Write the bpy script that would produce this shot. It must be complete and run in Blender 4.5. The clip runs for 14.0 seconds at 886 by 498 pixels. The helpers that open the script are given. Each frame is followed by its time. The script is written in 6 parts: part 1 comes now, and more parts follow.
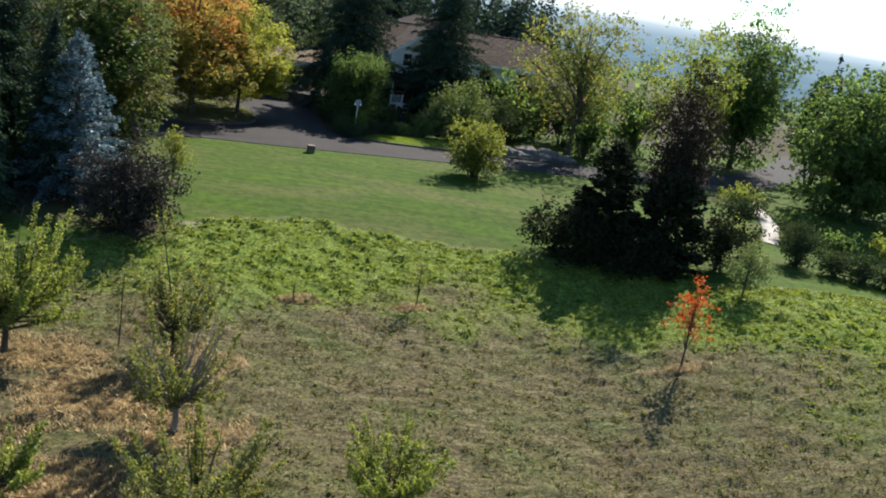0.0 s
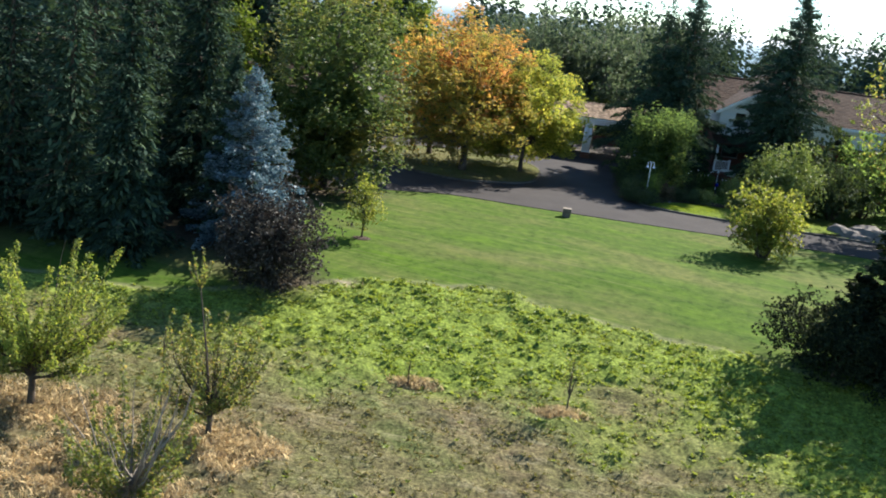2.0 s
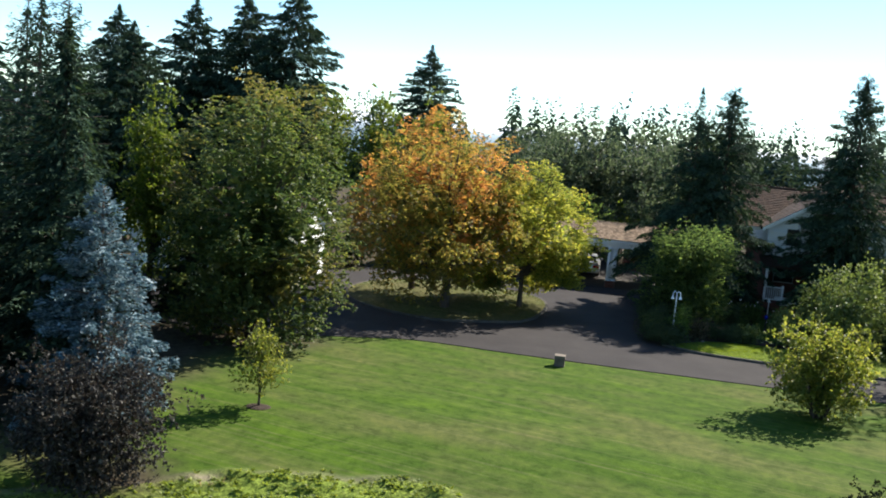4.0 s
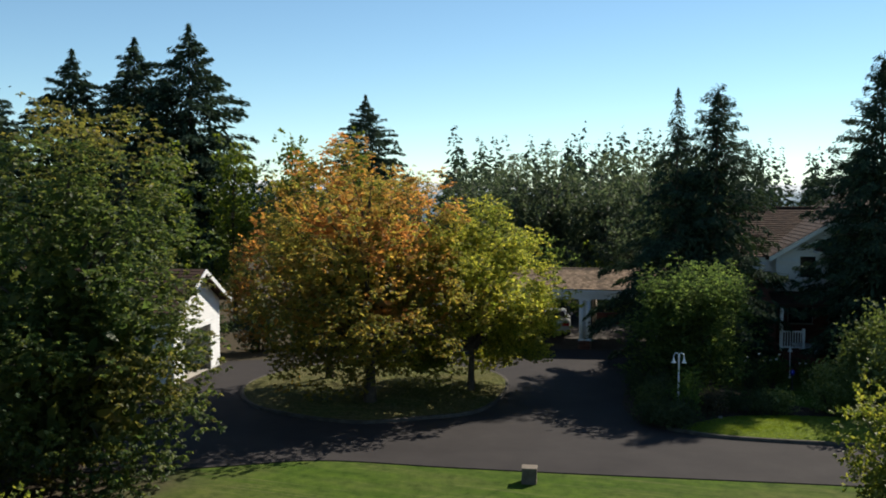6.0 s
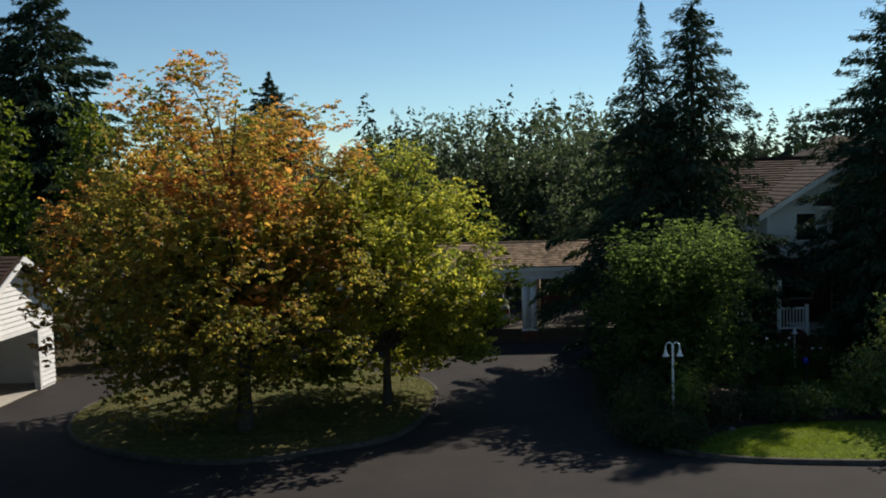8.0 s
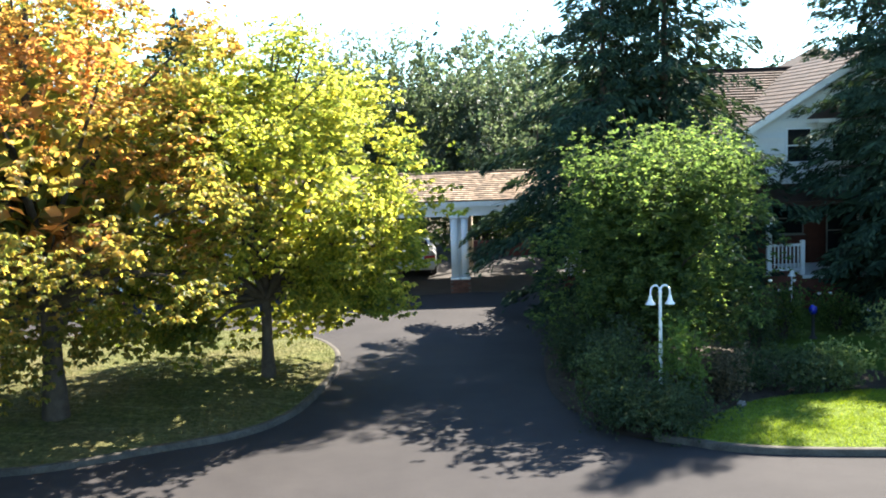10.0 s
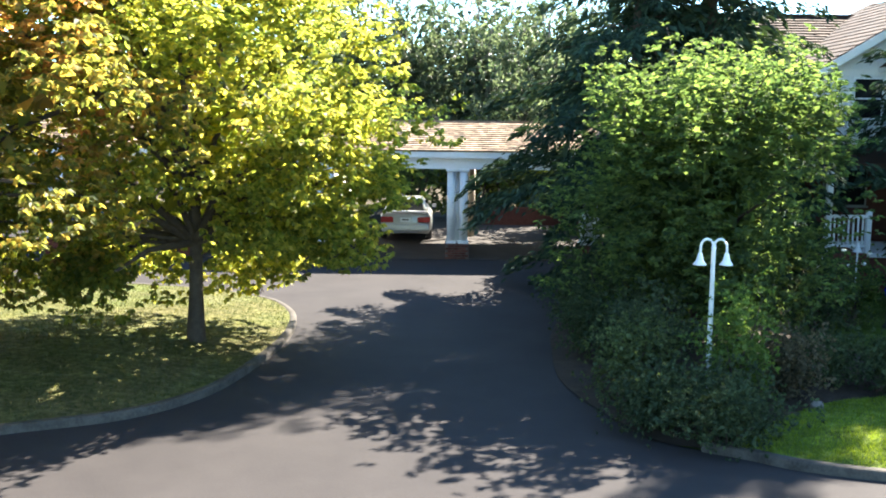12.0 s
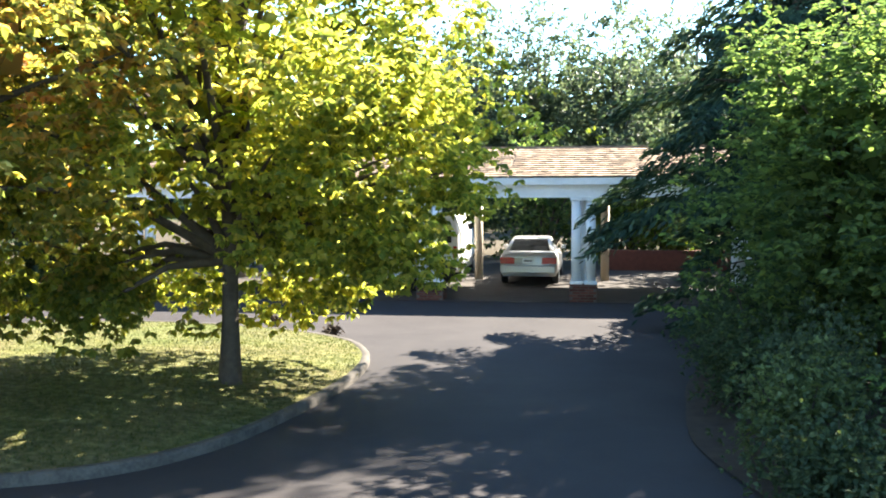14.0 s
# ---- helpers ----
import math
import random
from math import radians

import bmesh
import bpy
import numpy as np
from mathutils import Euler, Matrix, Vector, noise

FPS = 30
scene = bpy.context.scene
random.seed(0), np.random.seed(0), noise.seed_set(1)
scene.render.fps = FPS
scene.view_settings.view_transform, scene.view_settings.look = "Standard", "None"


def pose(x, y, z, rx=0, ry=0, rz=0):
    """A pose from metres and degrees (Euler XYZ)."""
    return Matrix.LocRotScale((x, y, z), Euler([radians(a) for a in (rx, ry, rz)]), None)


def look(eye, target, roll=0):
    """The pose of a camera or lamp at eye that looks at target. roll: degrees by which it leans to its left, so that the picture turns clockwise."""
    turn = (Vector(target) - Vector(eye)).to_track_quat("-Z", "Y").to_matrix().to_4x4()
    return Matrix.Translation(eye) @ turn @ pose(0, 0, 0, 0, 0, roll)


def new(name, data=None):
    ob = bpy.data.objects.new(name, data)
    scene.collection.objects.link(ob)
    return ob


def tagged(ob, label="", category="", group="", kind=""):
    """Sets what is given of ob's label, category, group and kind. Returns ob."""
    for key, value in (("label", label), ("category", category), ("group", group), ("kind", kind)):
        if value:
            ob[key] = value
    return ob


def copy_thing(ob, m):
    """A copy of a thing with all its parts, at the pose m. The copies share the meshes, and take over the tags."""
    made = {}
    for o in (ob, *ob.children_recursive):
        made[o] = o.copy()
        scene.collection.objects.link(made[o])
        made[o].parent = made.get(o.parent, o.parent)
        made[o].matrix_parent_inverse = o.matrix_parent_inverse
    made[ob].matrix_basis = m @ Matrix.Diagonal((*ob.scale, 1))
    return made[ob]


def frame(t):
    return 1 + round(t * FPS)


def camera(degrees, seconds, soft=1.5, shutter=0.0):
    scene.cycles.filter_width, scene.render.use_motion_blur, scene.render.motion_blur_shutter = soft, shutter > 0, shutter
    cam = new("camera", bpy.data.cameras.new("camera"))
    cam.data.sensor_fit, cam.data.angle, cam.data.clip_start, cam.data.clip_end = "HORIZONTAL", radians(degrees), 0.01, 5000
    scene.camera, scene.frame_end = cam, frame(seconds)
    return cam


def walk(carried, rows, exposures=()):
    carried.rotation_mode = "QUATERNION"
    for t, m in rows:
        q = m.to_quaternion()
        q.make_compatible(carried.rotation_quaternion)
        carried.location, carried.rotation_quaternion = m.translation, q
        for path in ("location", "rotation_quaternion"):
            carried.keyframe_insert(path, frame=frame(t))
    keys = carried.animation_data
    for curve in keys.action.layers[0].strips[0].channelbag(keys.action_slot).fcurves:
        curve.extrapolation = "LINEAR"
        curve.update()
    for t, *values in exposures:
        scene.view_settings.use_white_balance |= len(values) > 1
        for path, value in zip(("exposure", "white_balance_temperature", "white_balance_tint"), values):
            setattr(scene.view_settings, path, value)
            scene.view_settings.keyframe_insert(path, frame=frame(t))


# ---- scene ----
cam = camera(47.9, 14.0, soft=1.9)

PATH = [
    (0, (-15.788, -84.417, 11.447), (-15.075, -82.62, 10.936), 9.4),
    (0.5, (-11.82, -83.637, 11.171), (-11.399, -81.753, 10.646), 8.8),
    (1, (-8.65, -81.954, 10.877), (-8.457, -80.034, 10.348), 8.2),
    (1.5, (-6.013, -79.802, 10.67), (-6.023, -77.865, 10.171), 7.9),
    (2, (-3.96, -77.26, 10.56), (-4.109, -75.326, 10.074), 7.5),
    (2.5, (-2.231, -74.559, 10.393), (-2.488, -72.622, 9.969), 7.5),
    (3, (-1.113, -71.549, 10.116), (-1.468, -69.607, 9.792), 8.5),
    (3.5, (-0.365, -68.389, 9.817), (-0.696, -66.433, 9.57), 7.1),
    (4, (0.059, -65.27, 9.56), (-0.278, -63.314, 9.313), 5.1),
    (4.2, (0.064, -63.924, 9.603), (-0.246, -61.964, 9.352), 4.2),
    (6.3, (-0.425, -50.694, 8.242), (-0.7, -48.716, 8.134), 0.0),
    (6.5, (-0.525, -49.597, 8.079), (-0.784, -47.617, 7.977), 0.3),
    (7, (-0.853, -46.796, 7.508), (-1.045, -44.807, 7.428), -0.5),
    (7.5, (-0.947, -44.208, 7.39), (-1.109, -42.215, 7.329), -1.0),
    (8, (-1.121, -41.803, 6.892), (-1.238, -39.812, 6.754), -1.7),
    (8.2, (-1.138, -40.814, 6.906), (-1.225, -38.825, 6.726), -1.9),
    (10.3, (-0.925, -33.123, 5.21), (-0.85, -31.139, 4.965), -1.9),
    (10.5, (-0.928, -32.552, 5.156), (-0.793, -30.574, 4.89), -2.0),
    (11, (-0.729, -31.284, 4.752), (-0.598, -29.305, 4.493), -0.9),
    (11.5, (-0.662, -30.25, 4.357), (-0.552, -28.265, 4.137), -0.3),
    (12, (-0.453, -29.202, 4.014), (-0.451, -27.218, 3.761), 0.7),
    (12.5, (-0.236, -28.157, 3.713), (-0.203, -26.165, 3.535), 0.0),
    (12.8, (-0.202, -27.781, 3.521), (-0.189, -25.786, 3.374), -0.2),
    (13, (-0.086, -27.25, 3.448), (-0.123, -25.26, 3.247), -0.3),
    (13.5, (0.135, -26.344, 3.239), (-0.024, -24.357, 3.082), -0.1),
    (14, (0.339, -25.398, 2.897), (0.032, -23.426, 2.776), -0.2),
]
EXPOSURE = [(0, 1.1, 6250, 10), (1, 1.48, 6250, 10), (2, 1.68, 6250, 10), (3, 1.62, 6300, 10), (4.2, 1.32, 6350, 10), (5.2, 1.1, 6450, 10), (6.3, 0.36, 6700, 10), (7, 0.28, 6750, 10), (7.6, 0.2, 6750, 10), (8.2, 0.14, 6700, 10), (9.2, 1.7, 6550, 10), (10.3, 2.88, 6450, 10), (11, 2.98, 6500, 10), (12.5, 3.13, 6550, 10), (14, 3.22, 6600, 10)]
walk(cam, [(t, look(e, g, r)) for t, e, g, r in PATH], EXPOSURE)

# ---------------------------------------------------------------- light
SUN_AZ, SUN_EL = 40.5, 39.3
world = bpy.data.worlds.new("sky")
scene.world = world
world.use_nodes = True
wn = world.node_tree
sky = wn.nodes.new("ShaderNodeTexSky")
sky.sky_type, sky.sun_disc = "NISHITA", False
sky.sun_elevation, sky.sun_rotation = radians(SUN_EL), radians(SUN_AZ)
sky.altitude, sky.air_density, sky.dust_density, sky.ozone_density = 200, 0.75, 0.0, 3.0
air = wn.nodes.new("ShaderNodeMix")
air.data_type, air.blend_type = "RGBA", "MULTIPLY"
air.inputs[0].default_value, air.inputs[7].default_value = 1.0, (1.02, 1.16, 1.08, 1)
wn.links.new(sky.outputs[0], air.inputs[6])
wn.links.new(air.outputs[2], wn.nodes["Background"].inputs[0])
wn.nodes["Background"].inputs[1].default_value = 0.086
sun = new("sun", bpy.data.lights.new("sun", "SUN"))
sun.data.energy, sun.data.angle, sun.data.color = 5.0, radians(0.53), (1.0, 0.925, 0.80)
sa, se = radians(SUN_AZ), radians(SUN_EL)
sun.matrix_world = look((0, 0, 60), (-math.sin(sa) * math.cos(se), -math.cos(sa) * math.cos(se), 60 - math.sin(se)))


# ---------------------------------------------------------------- materials
def material(name):
    m = bpy.data.materials.new(name)
    m.use_nodes = True
    return m, m.node_tree, m.node_tree.nodes["Principled BSDF"]


def node(nt, kind, **values):
    n = nt.nodes.new(kind)
    for key, value in values.items():
        n.inputs[key.replace("_", " ")].default_value = value
    return n


def ramp(nt, fac, stops):
    r = nt.nodes.new("ShaderNodeValToRGB")
    e = r.color_ramp.elements
    while len(e) < len(stops):
        e.new(0.5)
    for el, (p, c) in zip(e, stops):
        el.position, el.color = p, (*c, 1)
    nt.links.new(fac, r.inputs[0])
    return r.outputs[0]


def noise_tex(nt, scale, detail=4.0, rough=0.55, world_space=True, stretch=None):
    n = node(nt, "ShaderNodeTexNoise", Scale=scale, Detail=detail, Roughness=rough)
    if world_space:
        g = nt.nodes.new("ShaderNodeNewGeometry")
        src = g.outputs["Position"]
        if stretch:
            mp = nt.nodes.new("ShaderNodeMapping")
            mp.inputs["Scale"].default_value = stretch[:3]
            mp.inputs["Rotation"].default_value = (0, 0, stretch[3] if len(stretch) > 3 else 0)
            nt.links.new(src, mp.inputs[0])
            src = mp.outputs[0]
        nt.links.new(src, n.inputs["Vector"])
    return n.outputs["Fac"]


def mix(nt, fac, a, b, blend="MIX"):
    n = nt.nodes.new("ShaderNodeMix")
    n.data_type, n.blend_type = "RGBA", blend
    for sock, v in ((n.inputs[0], fac), (n.inputs[6], a), (n.inputs[7], b)):
        if isinstance(v, (int, float)):
            sock.default_value = v
        elif isinstance(v, tuple):
            sock.default_value = (*v, 1)
        else:
            nt.links.new(v, sock)
    return n.outputs[2]


def bump(nt, bsdf, height, strength=0.4, distance=0.02):
    b = node(nt, "ShaderNodeBump", Strength=strength, Distance=distance)
    nt.links.new(height, b.inputs["Height"])
    nt.links.new(b.outputs[0], bsdf.inputs["Normal"])


def leaf_material(name, stops, patch=None, patch_scale=0.5, patch_range=(0.5, 0.62), light=1.5, share=0.42, rough=0.5, warm=(1.0, 0.95, 0.45), gloss=0.22, rise=None):
    """Leaves: each a colour of its own, with patches over the crown, and light through the blade."""
    m, nt, p = material(name)
    g = nt.nodes.new("ShaderNodeNewGeometry")
    col = ramp(nt, g.outputs["Random Per Island"], stops)
    if patch:
        n = noise_tex(nt, patch_scale, 2.0)
        if rise:
            sp = nt.nodes.new("ShaderNodeSeparateXYZ")
            nt.links.new(g.outputs["Position"], sp.inputs[0])
            up = nt.nodes.new("ShaderNodeMath")
            up.operation = "MULTIPLY_ADD"
            up.inputs[1].default_value, up.inputs[2].default_value = rise[1], -rise[0] * rise[1]
            nt.links.new(sp.outputs["Z"], up.inputs[0])
            add = nt.nodes.new("ShaderNodeMath")
            nt.links.new(up.outputs[0], add.inputs[0])
            nt.links.new(n, add.inputs[1])
            n = add.outputs[0]
        f = ramp(nt, n, [(patch_range[0], (0, 0, 0)), (patch_range[1], (1, 1, 1))])
        col = mix(nt, f, col, ramp(nt, g.outputs["Random Per Island"], patch))
    tone = ramp(nt, noise_tex(nt, 1.3, 2.0), [(0.3, (0.72, 0.72, 0.72)), (0.7, (1.18, 1.18, 1.18))])
    col = mix(nt, 1.0, col, tone, "MULTIPLY")
    nt.links.new(col, p.inputs["Base Color"])
    p.inputs["Roughness"].default_value = rough
    p.inputs["Specular IOR Level"].default_value = gloss
    t = nt.nodes.new("ShaderNodeBsdfTranslucent")
    lit = mix(nt, 1.0, col, tuple(light * w for w in warm), "MULTIPLY")
    nt.links.new(lit, t.inputs["Color"])
    s = nt.nodes.new("ShaderNodeMixShader")
    s.inputs[0].default_value = share
    nt.links.new(p.outputs[0], s.inputs[1])
    nt.links.new(t.outputs[0], s.inputs[2])
    nt.links.new(s.outputs[0], nt.nodes["Material Output"].inputs["Surface"])
    return m


def plain_material(name, color, rough=0.6, metal=0.0, vary=0.15, scale=6.0, relief=0.15, distance=0.004, random_tone=0.0):
    """Painted or raw surface with stains at two scales and a fine relief."""
    m, nt, p = material(name)
    a = noise_tex(nt, scale, 5.0)
    b = noise_tex(nt, scale * 9, 3.0)
    lo, hi = tuple(c * (1 - vary) for c in color), tuple(min(1, c * (1 + vary * 0.6)) for c in color)
    col = mix(nt, 0.35, ramp(nt, a, [(0.3, lo), (0.7, hi)]), ramp(nt, b, [(0.3, lo), (0.7, hi)]))
    if random_tone:
        o = nt.nodes.new("ShaderNodeObjectInfo")
        g = nt.nodes.new("ShaderNodeNewGeometry")
        add = nt.nodes.new("ShaderNodeMath")
        add.operation = "ADD"
        nt.links.new(o.outputs["Random"], add.inputs[0])
        nt.links.new(g.outputs["Random Per Island"], add.inputs[1])
        fr = nt.nodes.new("ShaderNodeMath")
        fr.operation = "FRACT"
        nt.links.new(add.outputs[0], fr.inputs[0])
        k = random_tone
        col = mix(nt, 1.0, col, ramp(nt, fr.outputs[0], [(0, (1 - k, 1 - k, 1 - k)), (0.45, (1, 0.95, 0.9)), (1, (1 + k, 1 + k * 0.9, 1 + k * 0.8))]), "MULTIPLY")
    nt.links.new(col, p.inputs["Base Color"])
    p.inputs["Roughness"].default_value, p.inputs["Metallic"].default_value = rough, metal
    if rough > 0.8:
        p.inputs["Specular IOR Level"].default_value = 0.2
    bump(nt, p, b, relief, distance)
    return m


M_BARK = plain_material("bark", (0.075, 0.058, 0.045), 0.9, vary=0.5, scale=7, relief=0.8, distance=0.02)
M_BARK_PALE = plain_material("bark_pale", (0.20, 0.17, 0.14), 0.9, vary=0.45, scale=9, relief=0.7, distance=0.01)
M_WHITE = plain_material("white_paint", (0.78, 0.79, 0.80), 0.5, vary=0.10, scale=1.5, relief=0.1)
M_SIDING = plain_material("pale_siding_paint", (0.74, 0.77, 0.80), 0.55, vary=0.10, scale=1.2, relief=0.1, random_tone=0.05)
M_SHAKE = plain_material("cedar_shake", (0.27, 0.20, 0.14), 0.85, vary=0.35, scale=5, relief=0.6, distance=0.01, random_tone=0.42)
M_SHINGLE = plain_material("brown_shingle", (0.056, 0.034, 0.025), 0.85, vary=0.3, scale=4, relief=0.5, distance=0.01, random_tone=0.3)
M_TRIM_DARK = plain_material("grey_green_trim_paint", (0.16, 0.17, 0.16), 0.55, vary=0.15, scale=3, relief=0.1)
M_BRICK = plain_material("red_brick", (0.115, 0.045, 0.033), 0.85, vary=0.3, scale=7, relief=0.4, random_tone=0.3)
M_MORTAR = plain_material("mortar", (0.12, 0.10, 0.085), 0.9, vary=0.2, scale=9)
M_CONCRETE = plain_material("concrete", (0.40, 0.37, 0.33), 0.85, vary=0.3, scale=2.2, relief=0.35)
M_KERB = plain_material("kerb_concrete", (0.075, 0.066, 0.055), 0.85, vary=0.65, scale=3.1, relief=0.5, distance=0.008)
M_DARK = plain_material("dark_interior", (0.03, 0.028, 0.026), 0.8, vary=0.3, scale=2)
M_RUBBER = plain_material("black_rubber", (0.018, 0.018, 0.018), 0.75, vary=0.3, scale=12)
M_METAL = plain_material("dull_steel", (0.45, 0.45, 0.46), 0.4, 0.9, vary=0.15, scale=8)
M_CAR = plain_material("silver_car_paint", (0.46, 0.455, 0.44), 0.28, 0.25, vary=0.04, scale=3, relief=0.02)
M_VAN = plain_material("white_van_paint", (0.76, 0.76, 0.74), 0.3, vary=0.05, scale=2, relief=0.02)
M_CART = plain_material("beige_cart_body", (0.55, 0.48, 0.36), 0.4, vary=0.08, scale=4, relief=0.04)
M_VINYL = plain_material("grey_vinyl_seat", (0.30, 0.29, 0.28), 0.6, vary=0.15, scale=9)
M_WOOD = plain_material("weathered_wood", (0.12, 0.096, 0.076), 0.9, vary=0.4, scale=6, relief=0.6, distance=0.01)
M_WOOD_PALE = plain_material("pale_cut_wood", (0.185, 0.155, 0.125), 0.85, vary=0.3, scale=8, relief=0.4)
M_ROCK = plain_material("grey_rock", (0.17, 0.15, 0.135), 0.9, vary=0.45, scale=2.0, relief=0.9, distance=0.05)
M_SOIL = plain_material("bark_mulch", (0.055, 0.040, 0.030), 0.95, vary=0.5, scale=5, relief=1.0, distance=0.04)
M_BLUE = plain_material("cobalt_glaze", (0.02, 0.03, 0.35), 0.2, vary=0.1, scale=8, relief=0.02)
M_PETAL = plain_material("white_petals", (0.72, 0.68, 0.66), 0.6, vary=0.15, scale=9)
M_ORANGE = plain_material("buff_column_paint", (0.44, 0.37, 0.28), 0.6, vary=0.15, scale=3)

m, nt, p = material("dark_window_glass")
p.inputs["Base Color"].default_value = (0.012, 0.014, 0.016, 1)
p.inputs["Roughness"].default_value = 0.1
p.inputs["Specular IOR Level"].default_value = 0.25
M_GLASS = m
m, nt, p = material("red_tail_lens")
nt.links.new(ramp(nt, noise_tex(nt, 40), [(0.3, (0.32, 0.01, 0.012)), (0.7, (0.5, 0.02, 0.02))]), p.inputs["Base Color"])
p.inputs["Roughness"].default_value = 0.15
M_TAIL = m

# asphalt, with aggregate, patches and faint seams
m, nt, p = material("asphalt")
fine = noise_tex(nt, 70, 3)
broad = noise_tex(nt, 0.55, 6, 0.62)
col = mix(nt, 0.5, ramp(nt, fine, [(0.3, (0.0175, 0.0157, 0.0163)), (0.7, (0.049, 0.044, 0.0445))]), ramp(nt, broad, [(0.3, (0.0205, 0.0182, 0.019)), (0.72, (0.049, 0.0437, 0.0425))]))
nt.links.new(col, p.inputs["Base Color"])
p.inputs["Roughness"].default_value = 0.9
p.inputs["Specular IOR Level"].default_value = 0.15
bump(nt, p, fine, 0.5, 0.006)
M_ASPHALT = m


def streaks(nt, along, across, angle, detail=4.0, rough=0.6):
    """Noise drawn out along one direction of the plan."""
    g = nt.nodes.new("ShaderNodeNewGeometry")
    mp = nt.nodes.new("ShaderNodeMapping")
    mp.vector_type = "TEXTURE"
    mp.inputs["Rotation"].default_value = (0, 0, angle)
    mp.inputs["Scale"].default_value = (along, across, 1.0)
    nt.links.new(g.outputs["Position"], mp.inputs[0])
    n = node(nt, "ShaderNodeTexNoise", Scale=1.0, Detail=detail, Roughness=rough)
    nt.links.new(mp.outputs[0], n.inputs["Vector"])
    return n.outputs["Fac"]


def ground_material():
    m, nt, p = material("grass_ground")

    def attr(name):
        a = nt.nodes.new("ShaderNodeAttribute")
        a.attribute_name = name
        return a.outputs["Fac"]
    tuft = noise_tex(nt, 5.5, 5, 0.65)
    fine = noise_tex(nt, 28, 4, 0.6)
    broad = noise_tex(nt, 0.35, 5, 0.6)
    # rough field: brown thatch, olive grass and pale mown wisps
    rough_grass = mix(nt, 0.5, ramp(nt, tuft, [(0.34, (0.055, 0.047, 0.025)), (0.5, (0.108, 0.10, 0.042)), (0.66, (0.18, 0.168, 0.075))]),
                      ramp(nt, broad, [(0.40, (0.145, 0.105, 0.066)), (0.53, (0.112, 0.104, 0.048)), (0.68, (0.085, 0.125, 0.034))]))
    wisps = streaks(nt, 1.6, 0.22, -0.10, 5, 0.68)
    rough_grass = mix(nt, ramp(nt, wisps, [(0.53, (0, 0, 0)), (0.66, (0.6, 0.6, 0.6))]), rough_grass, (0.21, 0.19, 0.115))
    rough_grass = mix(nt, ramp(nt, wisps, [(0.34, (0.6, 0.6, 0.6)), (0.45, (0, 0, 0))]), rough_grass, (0.058, 0.046, 0.026))
    speck = ramp(nt, noise_tex(nt, 9.0, 5, 0.65), [(0.38, (0.5, 0.5, 0.47)), (0.51, (0.95, 0.95, 0.95)), (0.62, (1.35, 1.32, 1.25))])
    rough_grass = mix(nt, 1.0, rough_grass, speck, "MULTIPLY")
    lush = mix(nt, 0.35, ramp(nt, tuft, [(0.34, (0.065, 0.095, 0.018)), (0.5, (0.14, 0.185, 0.03)), (0.66, (0.22, 0.27, 0.05))]),
               ramp(nt, broad, [(0.3, (0.125, 0.15, 0.036)), (0.7, (0.15, 0.215, 0.034))]))
    lush = mix(nt, 1.0, lush, speck, "MULTIPLY")
    dry = mix(nt, 0.5, ramp(nt, tuft, [(0.3, (0.15, 0.12, 0.085)), (0.7, (0.29, 0.245, 0.18))]), ramp(nt, fine, [(0.3, (0.15, 0.125, 0.09)), (0.7, (0.30, 0.255, 0.19))]))
    # mown lawn: passes of the mower, pale cut lines and worn patches
    passes = streaks(nt, 18.0, 0.75, -0.225, 3, 0.6)
    lines = streaks(nt, 9.0, 0.11, -0.225, 3, 0.7)
    worn = streaks(nt, 7.0, 2.6, -0.225, 5, 0.62)
    lawn = mix(nt, 0.45, ramp(nt, fine, [(0.25, (0.0288, 0.060, 0.0058)), (0.75, (0.0600, 0.096, 0.0135))]),
               ramp(nt, passes, [(0.36, (0.0312, 0.066, 0.0058)), (0.5, (0.0504, 0.088, 0.0096)), (0.64, (0.0744, 0.112, 0.0166))]))
    lawn = mix(nt, ramp(nt, worn, [(0.47, (0, 0, 0)), (0.66, (0.75, 0.75, 0.75))]), lawn, (0.0816, 0.088, 0.0282))
    lawn = mix(nt, ramp(nt, worn, [(0.33, (0.6, 0.6, 0.6)), (0.45, (0, 0, 0))]), lawn, (0.0576, 0.105, 0.0070))
    lawn = mix(nt, ramp(nt, lines, [(0.55, (0, 0, 0)), (0.66, (0.5, 0.5, 0.5))]), lawn, (0.1176, 0.118, 0.0487))
    mottle = ramp(nt, noise_tex(nt, 2.2, 6, 0.7), [(0.36, (0.64, 0.70, 0.58)), (0.5, (1, 1, 1)), (0.64, (1.27, 1.21, 1.12))])
    lawn = mix(nt, 1.0, lawn, mottle, "MULTIPLY")
    soil_shade = ramp(nt, tuft, [(0.3, (0.035, 0.028, 0.02)), (0.7, (0.085, 0.07, 0.045))])
    col = mix(nt, attr("lush"), rough_grass, lush)
    col = mix(nt, attr("dry"), col, dry)
    col = mix(nt, attr("lawn"), col, lawn)
    col = mix(nt, attr("soil_shade"), col, soil_shade)
    nt.links.new(col, p.inputs["Base Color"])
    p.inputs["Roughness"].default_value = 0.95
    p.inputs["Specular IOR Level"].default_value = 0.08
    smooth_share = ramp(nt, attr("lawn"), [(0, (0, 0, 0)), (1, (0.8, 0.8, 0.8))])
    bump(nt, p, mix(nt, smooth_share, mix(nt, 0.4, tuft, fine), (0.5, 0.5, 0.5)), 1.0, 0.11)
    return m


M_GROUND = ground_material()

